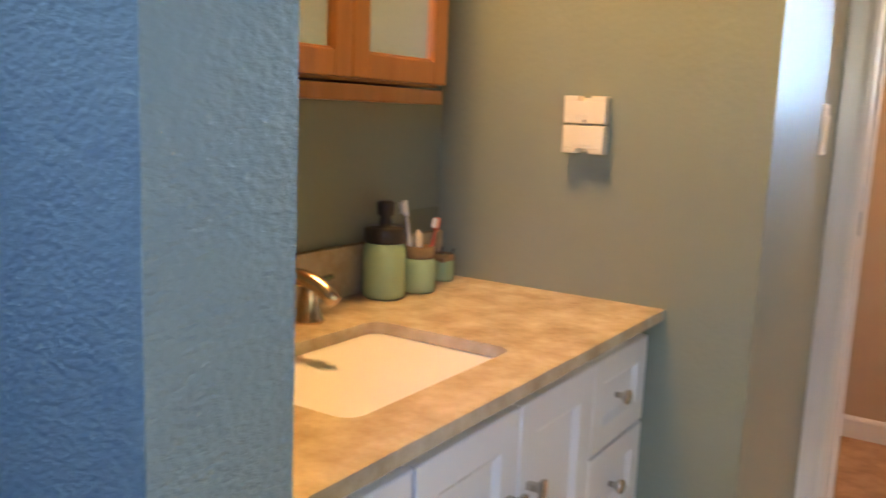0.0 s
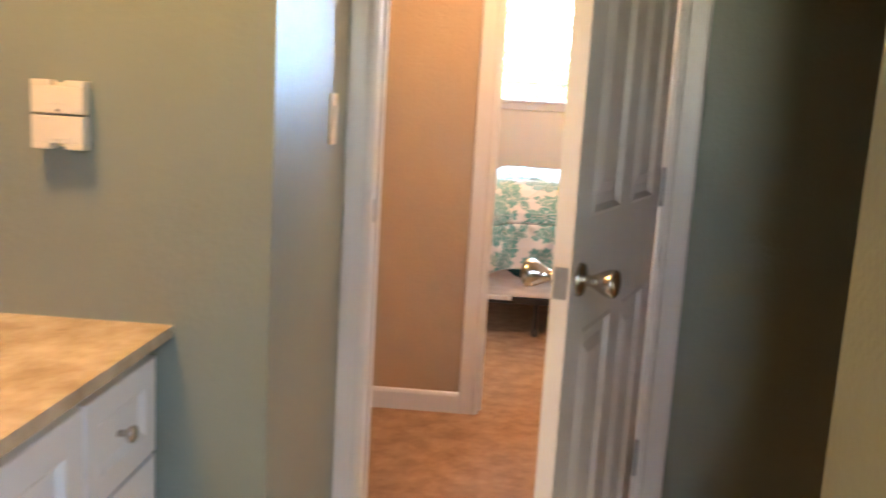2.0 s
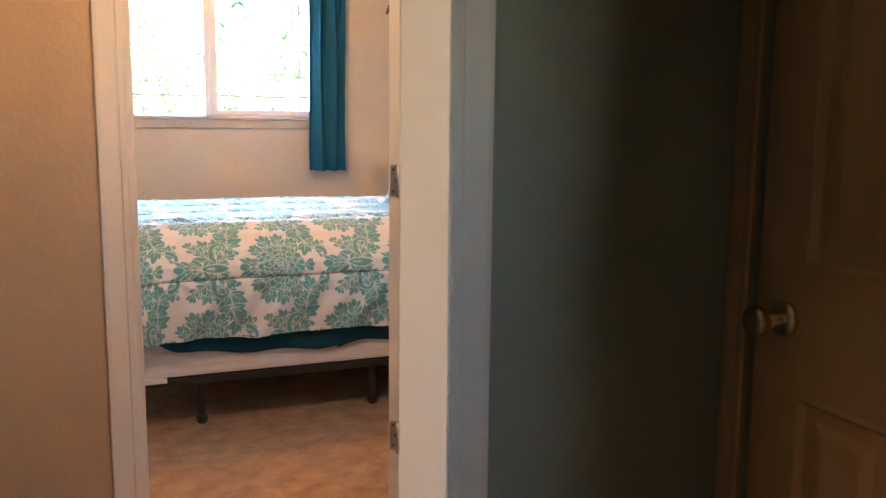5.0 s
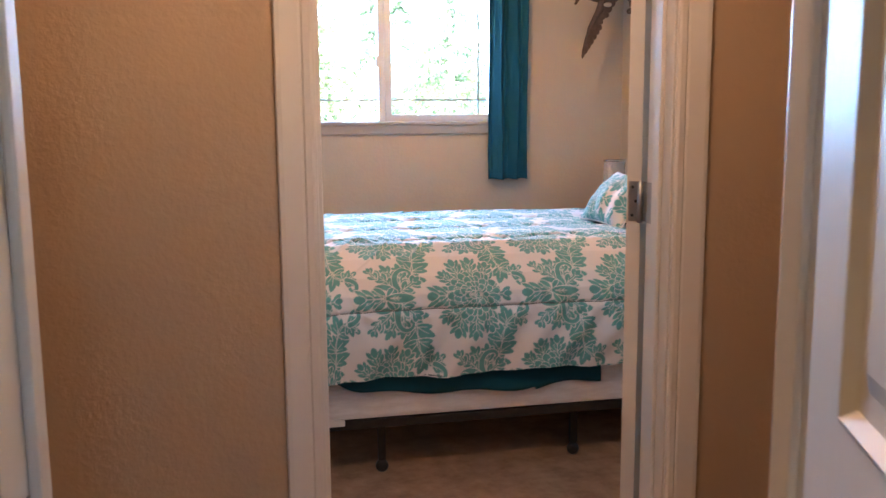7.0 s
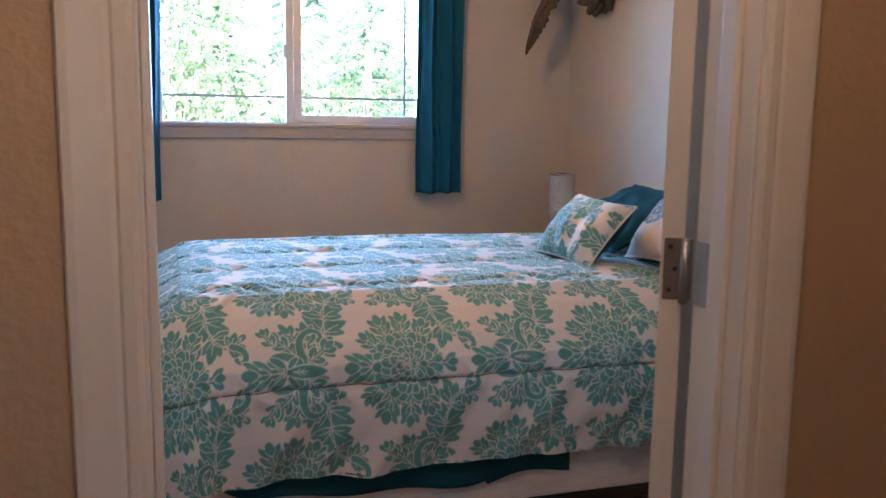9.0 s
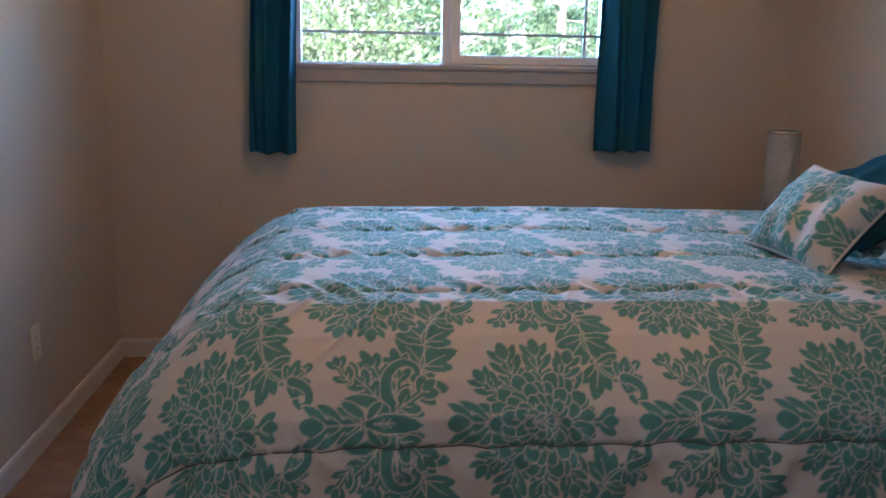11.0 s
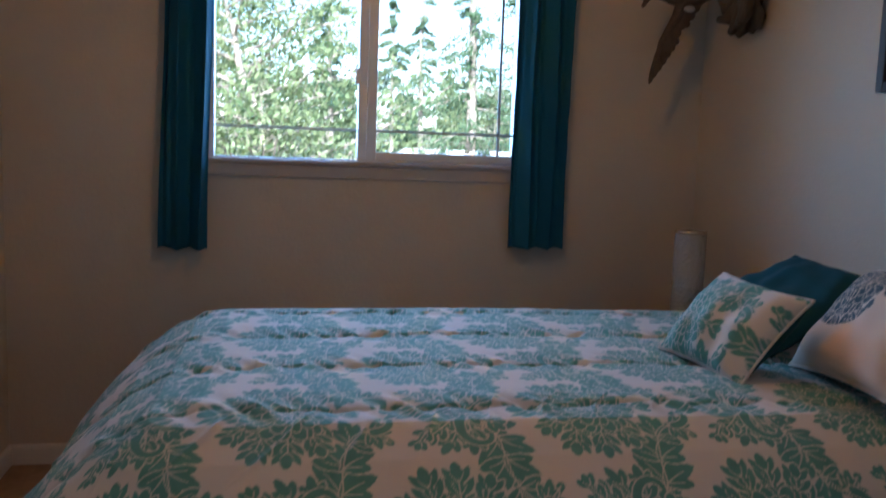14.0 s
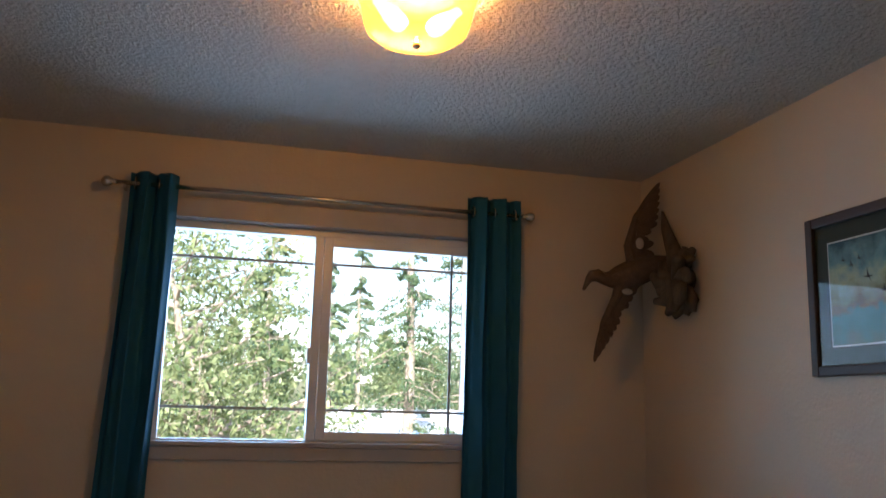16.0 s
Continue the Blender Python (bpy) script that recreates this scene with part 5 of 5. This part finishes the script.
def duck_mesh():
    bm = bmesh.new()
    # body, neck and bill along one curved spine
    spine = [((2.16, 5.36, 2.150), 0.012), ((2.12, 5.37, 2.125), 0.040), ((2.06, 5.385, 2.095), 0.060), ((2.00, 5.395, 2.070), 0.066), ((1.94, 5.40, 2.050), 0.056), ((1.895, 5.405, 2.042), 0.036), ((1.865, 5.405, 2.046), 0.027),
             ((1.840, 5.405, 2.056), 0.029), ((1.815, 5.405, 2.052), 0.027), ((1.798, 5.405, 2.036), 0.017), ((1.785, 5.405, 2.012), 0.011), ((1.772, 5.405, 1.988), 0.007)]
    add_tube(bm, [p for p, _ in spine], [r for _, r in spine], 14)

    def feather(root, tip, width, normal):
        root, tip, nrm = Vector(root), Vector(tip), Vector(normal).normalized()
        way = tip - root
        side = way.cross(nrm).normalized() * width / 2
        ups, downs = [], []
        for f, w in ((0, 0.55), (0.35, 1.0), (0.75, 0.9), (0.93, 0.55), (1.0, 0.08)):
            c = root + way * f
            for lst, off_ in ((ups, nrm * 0.0015), (downs, -nrm * 0.0015)):
                lst.append((bm.verts.new(c + side * w + off_), bm.verts.new(c - side * w + off_)))
        for a, b in zip(ups, ups[1:]):
            bm.faces.new((a[0], a[1], b[1], b[0]))
        for a, b in zip(downs, downs[1:]):
            bm.faces.new((a[1], a[0], b[0], b[1]))
        for lst in (0, 1):
            for i in range(4):
                bm.faces.new((ups[i][lst], ups[i + 1][lst], downs[i + 1][lst], downs[i][lst]))

    # wings: arm bone, long primaries at the tip, shorter rows over them
    for elbow, wrist, tip, trail, nrm in (((1.99, 5.40, 2.20), (2.03, 5.40, 2.34), (2.145, 5.385, 2.505), Vector((0.085, -0.01, -0.04)), (0.25, -1, 0.1)),
                                          ((1.925, 5.40, 1.955), (1.865, 5.405, 1.845), (1.822, 5.405, 1.672), Vector((0.075, -0.012, 0.02)), (0.2, -1, -0.1))):
        root = Vector((2.01, 5.385, 2.08)) if elbow[2] > 2.1 else Vector((1.95, 5.39, 2.03))
        bones = [root, Vector(elbow), Vector(wrist), Vector(wrist).lerp(Vector(tip), 0.55)]
        add_tube(bm, bones, [0.030, 0.022, 0.014, 0.006], 10)
        for k in range(11):
            f = k / 10
            base = bones[1].lerp(bones[2], f * 0.7 + 0.3) if k > 3 else root.lerp(bones[1], 0.35 + k * 0.2)
            end = (base + trail * (1.25 - 0.15 * f)).lerp(Vector(tip) + trail * (1 - f) * 0.35, f ** 1.3)
            feather(base, end, 0.052 - 0.022 * f, (nrm[0], nrm[1], nrm[2] + 0.02 * k))
        for k in range(9):
            f = k / 8
            base = root.lerp(bones[1], min(1, f * 2)) if f < 0.5 else bones[1].lerp(bones[2], (f - 0.5) * 2)
            feather(base + Vector((0, -0.010, 0)), base + trail * 0.75 + (Vector(tip) - bones[2]) * 0.25 * f + Vector((0, -0.008, 0)), 0.042, nrm)
    for k in range(6):
        feather((2.12, 5.37, 2.125), (2.20, 5.33 + 0.008 * k, 2.16 - 0.022 * k), 0.024, (0.1, -1, 0.3))
    return bm


bird = part("duck", duck_mesh(), FEATHER, mount)
WHITEF = material("white_feathers", (0.55, 0.48, 0.40), 0.7, second=(0.45, 0.38, 0.32), scale=60, bump=0.5)
for c, sx_, sz_ in (((2.022, 5.353, 2.205), 0.020, 0.026), ((1.962, 5.362, 1.985), 0.026, 0.014)):
    bm = bmesh.new()
    bmesh.ops.create_uvsphere(bm, u_segments=14, v_segments=8, radius=1, matrix=Matrix.Translation(c) @ Matrix.Diagonal((sx_, 0.008, sz_, 1)))
    part("white_patch", bm, WHITEF, mount, "white wing patch", smooth=True)
bm = bmesh.new()
rng = random.Random(5)
for k in range(26):
    a = rng.uniform(0, 6.28)
    p = Vector((2.135, 5.22, 2.02))
    q = p + Vector((rng.uniform(-0.05, 0.035), 0.10 * math.cos(a), 0.11 * math.sin(a)))
    e = q + Vector((rng.uniform(-0.03, 0.02), 0.05 * math.cos(a + 0.9), 0.06 * math.sin(a + 0.9)))
    add_tube(bm, [p, q, e], [0.036, 0.030, 0.015], 8)
add_tube(bm, [(2.15, 5.24, 2.05), (2.15, 5.28, 2.16), (2.14, 5.33, 2.28), (2.135, 5.35, 2.36)], [0.05, 0.036, 0.022, 0.006], 10)
add_tube(bm, [(2.15, 5.24, 2.07), (2.12, 5.33, 2.11), (2.09, 5.37, 2.12)], [0.03, 0.022, 0.015], 8)
add_tube(bm, [(2.14, 5.22, 2.03), (2.189, 5.22, 2.03)], [0.05, 0.05], 10)
part("driftwood", bm, DRIFT, mount, "gnarled grey-brown driftwood knot", smooth=True)


# ---- outside ----
def leaf_material(name, dark, light):
    m = bpy.data.materials.new(name)
    m.use_nodes = True
    n, l = m.node_tree.nodes, m.node_tree.links
    b = n["Principled BSDF"]
    geo = n.new("ShaderNodeNewGeometry")
    ramp = n.new("ShaderNodeValToRGB")
    ramp.color_ramp.elements[0].color = (*dark, 1)
    ramp.color_ramp.elements[1].color = (*light, 1)
    l.new(geo.outputs["Random Per Island"], ramp.inputs[0])
    l.new(ramp.outputs[0], b.inputs["Base Color"])
    b.inputs["Roughness"].default_value = 0.5
    tr = n.new("ShaderNodeBsdfTranslucent")
    l.new(ramp.outputs[0], tr.inputs[0])
    mx = n.new("ShaderNodeMixShader")
    mx.inputs[0].default_value = 0.35
    l.new(b.outputs[0], mx.inputs[1])
    l.new(tr.outputs[0], mx.inputs[2])
    l.new(mx.outputs[0], n["Material Output"].inputs[0])
    return m


BROADLEAF = leaf_material("sunlit_broad_leaves", (0.09, 0.14, 0.05), (0.30, 0.34, 0.16))
NEEDLES = leaf_material("fir_needles", (0.05, 0.10, 0.05), (0.16, 0.23, 0.11))
FARLEAF = leaf_material("far_foliage", (0.10, 0.15, 0.06), (0.26, 0.30, 0.14))
BARK = material("grey_bark", (0.24, 0.18, 0.14), 0.9, second=(0.44, 0.37, 0.31), scale=6, mix=0.5, bump=1.0, bump_scale=18, stretch=(3, 3, 0.6))
GRASS = material("dry_grass_ground", (0.10, 0.12, 0.04), 0.95, second=(0.22, 0.19, 0.09), scale=0.6, bump=0.5)
GRAVEL = material("pale_gravel", (0.55, 0.52, 0.47), 0.9, second=(0.46, 0.43, 0.38), scale=3, bump=0.6, bump_scale=30)


def ground_z(x, y):
    d = np.clip(y - 24, 0, None)
    return -0.5 + np.minimum(d * 0.045, 2.0) + np.clip(y - 90, 0, None) * 0.03


gx = np.concatenate([-np.geomspace(500, 4, 20), np.linspace(-3, 8, 12), np.geomspace(9, 500, 20)])
gy = np.concatenate([-np.geomspace(300, 6, 12), np.linspace(-3, 30, 20), np.geomspace(32, 700, 26)])
GX, GY = np.meshgrid(gx, gy)
tagged(new("ground", grid_mesh("ground", np.stack([GX, GY, ground_z(GX, GY)], -1), GRASS)), "grassy ground sloping up behind the house", "ground", "", "structure")
px_, py_ = np.meshgrid(np.linspace(0, 1, 20), np.linspace(0, 1, 20))
YY = 30 + 44 * py_
XX = YY * (0.115 + 0.035 * py_ ** 2) + px_ * (10 + 16 * py_) + 0.5 * np.sin(py_ * 9)
tagged(new("gravel_yard", grid_mesh("gravel_yard", np.stack([XX, YY, ground_z(XX, YY) + 0.03], -1), GRAVEL)), "pale sunlit gravel yard among the trees", "yard", "", "structure")


def leaf_cloud(name, centres, mat, size, rng, parent, droop=0.0, slim=1.0):
    """One mesh of many small leaf blades round the given centres."""
    n = len(centres)
    c = np.asarray(centres)
    a = rng.normal(size=(n, 3))
    a[:, 2] -= droop
    a /= np.linalg.norm(a, axis=1)[:, None]
    b = np.cross(a, rng.normal(size=(n, 3)))
    b /= np.linalg.norm(b, axis=1)[:, None] + 1e-9
    s = size * (0.6 + 0.8 * rng.rand(n))[:, None]
    pts = np.stack([c - a * s, c + b * s * 0.42 * slim, c + a * s, c - b * s * 0.42 * slim], 1).reshape(-1, 3)
    me = bpy.data.meshes.new(name)
    me.from_pydata(pts.tolist(), [], np.arange(4 * n).reshape(n, 4).tolist())
    me.materials.append(mat)
    ob = new(name, me)
    ob.parent = parent
    return ob


def broad_tree(x, y, height, spread, lean, seed, leaves, size, mat=BROADLEAF, label="sunlit broadleaf tree with pale limbs outside the window"):
    rng = np.random.RandomState(seed)
    z0 = float(ground_z(np.float64(x), np.float64(y))) - 0.05
    root = thing("broadleaf_tree", label, "tree", Matrix.Translation((x, y, z0)))
    bm = bmesh.new()
    trunk = [Vector((lean * (k / 7) ** 1.2 * height * 0.5 + 0.10 * math.sin(k * 1.7 + seed), 0.10 * math.cos(k * 1.3), height * 0.78 * k / 7)) for k in range(8)]
    r0 = height * 0.022
    add_tube(bm, trunk, [r0 * (1.25 - k / 7 * 1.1) for k in range(8)], 9)
    centres = []
    for k in range(26):
        f = 0.25 + 0.75 * k / 26
        base = trunk[min(int(f * 7), 6)].lerp(trunk[min(int(f * 7) + 1, 7)], f * 7 % 1)
        a = k * 2.4 + rng.rand()
        ln = spread * (1.15 - 0.6 * f) * (0.6 + 0.5 * rng.rand())
        mid = base + Vector((math.cos(a) * ln * 0.5, math.sin(a) * ln * 0.5, ln * 0.22))
        end = base + Vector((math.cos(a) * ln, math.sin(a) * ln, ln * (0.15 + 0.5 * rng.rand())))
        add_tube(bm, [base, mid, end], [r0 * 0.42 * (1.1 - f * 0.7), r0 * 0.24 * (1.1 - f * 0.7), r0 * 0.05], 6)
        for j in range(4):
            tw = mid.lerp(end, rng.rand())
            te = tw + Vector(rng.normal(size=3)) * ln * 0.20
            add_tube(bm, [tw, tw.lerp(te, 0.5) + Vector((0, 0, 0.05)), te], [r0 * 0.08, r0 * 0.05, r0 * 0.02], 4)
            centres.append(te)
            centres.append(tw.lerp(te, 0.6))
        centres.append(end)
    part("trunk", bm, BARK, root, "pale grey-brown trunk and limbs")
    c = np.array([tuple(p) for p in centres])
    pick = c[rng.randint(len(c), size=leaves)]
    pick = pick + rng.normal(size=pick.shape) * spread * 0.10 * (0.5 + rng.rand(leaves))[:, None]
    leaf_cloud("crown", pick, mat, size, rng, root)
    return root


def fir(x, y, height, spread, seed, needles, size, first=0.12, mat=NEEDLES, label="tall dark green fir with drooping boughs"):
    rng = np.random.RandomState(seed)
    z0 = float(ground_z(np.float64(x), np.float64(y))) - 0.05
    root = thing("fir_tree", label, "tree", Matrix.Translation((x, y, z0)))
    bm = bmesh.new()
    add_tube(bm, [(0.04 * math.sin(k), 0.03 * math.cos(k), height * k / 8) for k in range(9)], [height * 0.0125 * (1.08 - k / 8) for k in range(9)], 9)
    pts = []
    levels = int(height * 2.2)
    per = max(6, needles // (levels * 5))
    for i in range(levels):
        f = first + (1 - first) * i / levels
        for j in range(5):
            if rng.rand() < 0.14:
                continue
            a = rng.rand() * 6.283
            ln = spread * (1.04 - f) ** 0.8 * (0.45 + 0.65 * rng.rand())
            base = Vector((0, 0, height * min(0.985, f + rng.uniform(-0.6, 1.4) / levels)))
            end = base + Vector((math.cos(a) * ln, math.sin(a) * ln, -ln * (0.15 + 0.35 * rng.rand())))
            mid = base.lerp(end, 0.5) + Vector((0, 0, ln * 0.10))
            add_tube(bm, [base, mid, end], [0.022, 0.014, 0.004], 4)
            t = rng.rand(per) ** 0.7
            for q in t:
                p = base.lerp(mid, q * 2) if q < 0.5 else mid.lerp(end, q * 2 - 1)
                w = ln * 0.17 * (1.25 - q)
                pts.append((p.x + rng.normal() * w, p.y + rng.normal() * w, p.z - abs(rng.normal()) * w * 0.9))
    part("trunk", bm, BARK, root, "straight brown trunk")
    leaf_cloud("crown", pts, mat, size, rng, root, 0.8, 0.7)
    return root


broad_tree(0.75, 14.0, 5.2, 2.3, -0.55, 3, 7000, 0.050)
broad_tree(-2.2, 16.5, 5.6, 2.6, 0.25, 8, 6500, 0.055)
broad_tree(-0.7, 19.5, 5.0, 2.0, -0.1, 12, 6500, 0.055, label="leafy green tree behind the pale-limbed one")
broad_tree(0.3, 13.0, 2.7, 1.5, -0.2, 21, 4000, 0.045, label="low leafy shrub tree near the house")
fir(4.55, 21.5, 11.0, 1.5, 4, 12000, 0.065, 0.16)
fir(4.95, 31.5, 8.6, 1.3, 17, 8000, 0.075, 0.10)
fir(3.9, 31.0, 6.6, 1.5, 6, 9000, 0.075, 0.12)
fir(1.5, 25.0, 8.0, 1.8, 7, 10000, 0.075, 0.06)
fir(8.6, 31.0, 13.0, 2.2, 9, 10000, 0.08, 0.16)
broad_tree(8.6, 36.0, 4.6, 2.6, 0.1, 31, 9000, 0.07, FARLEAF, "olive leafy tree in the yard")
fir(-6.0, 27.0, 12.0, 2.6, 14, 6000, 0.14, 0.05)

# low shed with a pale metal roof in the yard
METALROOF = material("pale_metal_roof", (0.72, 0.72, 0.70), 0.45, second=(0.66, 0.66, 0.64), scale=2, bump=0.05)
SHEDWALL = material("shed_boards", (0.42, 0.38, 0.33), 0.8, second=(0.36, 0.32, 0.28), scale=3, bump=0.3, stretch=(4, 4, 0.4))
SHX0, SHX1, SHY0, SHY1, EAVE, RIDGE = 2.75, 9.6, 26.0, 29.6, 0.72, 1.40
shed = thing("shed", "low shed with a pale metal hip roof among the trees", "shed")
part("wall", box((SHX0 + 0.3, SHY0 + 0.3, -0.55), (SHX1 - 0.3, SHY1 - 0.3, EAVE)), SHEDWALL, shed)
bm = bmesh.new()
eaves = [bm.verts.new(p) for p in ((SHX0, SHY0, EAVE), (SHX1, SHY0, EAVE), (SHX1, SHY1, EAVE), (SHX0, SHY1, EAVE))]
under = [bm.verts.new((p.co.x, p.co.y, EAVE - 0.08)) for p in eaves]
ridge = [bm.verts.new((SHX0 + 1.2, (SHY0 + SHY1) / 2, RIDGE)), bm.verts.new((SHX1 - 1.2, (SHY0 + SHY1) / 2, RIDGE))]
for f in ((eaves[0], eaves[1], ridge[1], ridge[0]), (eaves[2], eaves[3], ridge[0], ridge[1]), (eaves[1], eaves[2], ridge[1]), (eaves[3], eaves[0], ridge[0]), under[::-1]):
    bm.faces.new(f)
for k in range(4):
    bm.faces.new((eaves[k], under[k], under[(k + 1) % 4], eaves[(k + 1) % 4]))
roof = part("roof", bm, METALROOF, shed)
for k in range(9):
    x = SHX0 + 1.2 + (SHX1 - SHX0 - 2.4) * k / 8
    part("seam", tube([(x, SHY0 - 0.01, EAVE + 0.015), (x, (SHY0 + SHY1) / 2, RIDGE + 0.015)], 0.02, 5), METALROOF, roof)

# far woods behind the yard
rng = np.random.RandomState(77)
woods = thing("far_woods", "hazy green woods beyond the yard", "woods", kind="stuff")
cl = []
for k in range(46):
    tx, ty = rng.uniform(-40, 70), rng.uniform(78, 105)
    h, w = rng.uniform(4.5, 9.5), rng.uniform(1.8, 3.0)
    z0 = float(ground_z(np.float64(tx), np.float64(ty)))
    m_ = 1100
    f = rng.rand(m_) ** 0.8
    a = rng.rand(m_) * 6.283
    r = w * (1.05 - f) ** 0.7 * np.sqrt(rng.rand(m_)) * (0.8 + 0.3 * np.sin(f * 30))
    cl.append(np.stack([tx + r * np.cos(a), ty + r * np.sin(a), z0 + h * f], -1))
leaf_cloud("foliage", np.concatenate(cl), FARLEAF, 0.30, rng, woods, 0.4)

# unseen slab over the ceilings, added to keep the sun out of the house
SIDING = material("house_siding", (0.45, 0.42, 0.38), 0.7, second=(0.40, 0.37, 0.33), scale=3)
structure("roof", box((-3.4, -3.6, CEIL + 0.12), (3.4, 6.25, CEIL + 0.24)), SIDING, "unseen slab over the house that blocks the sun", "roof")
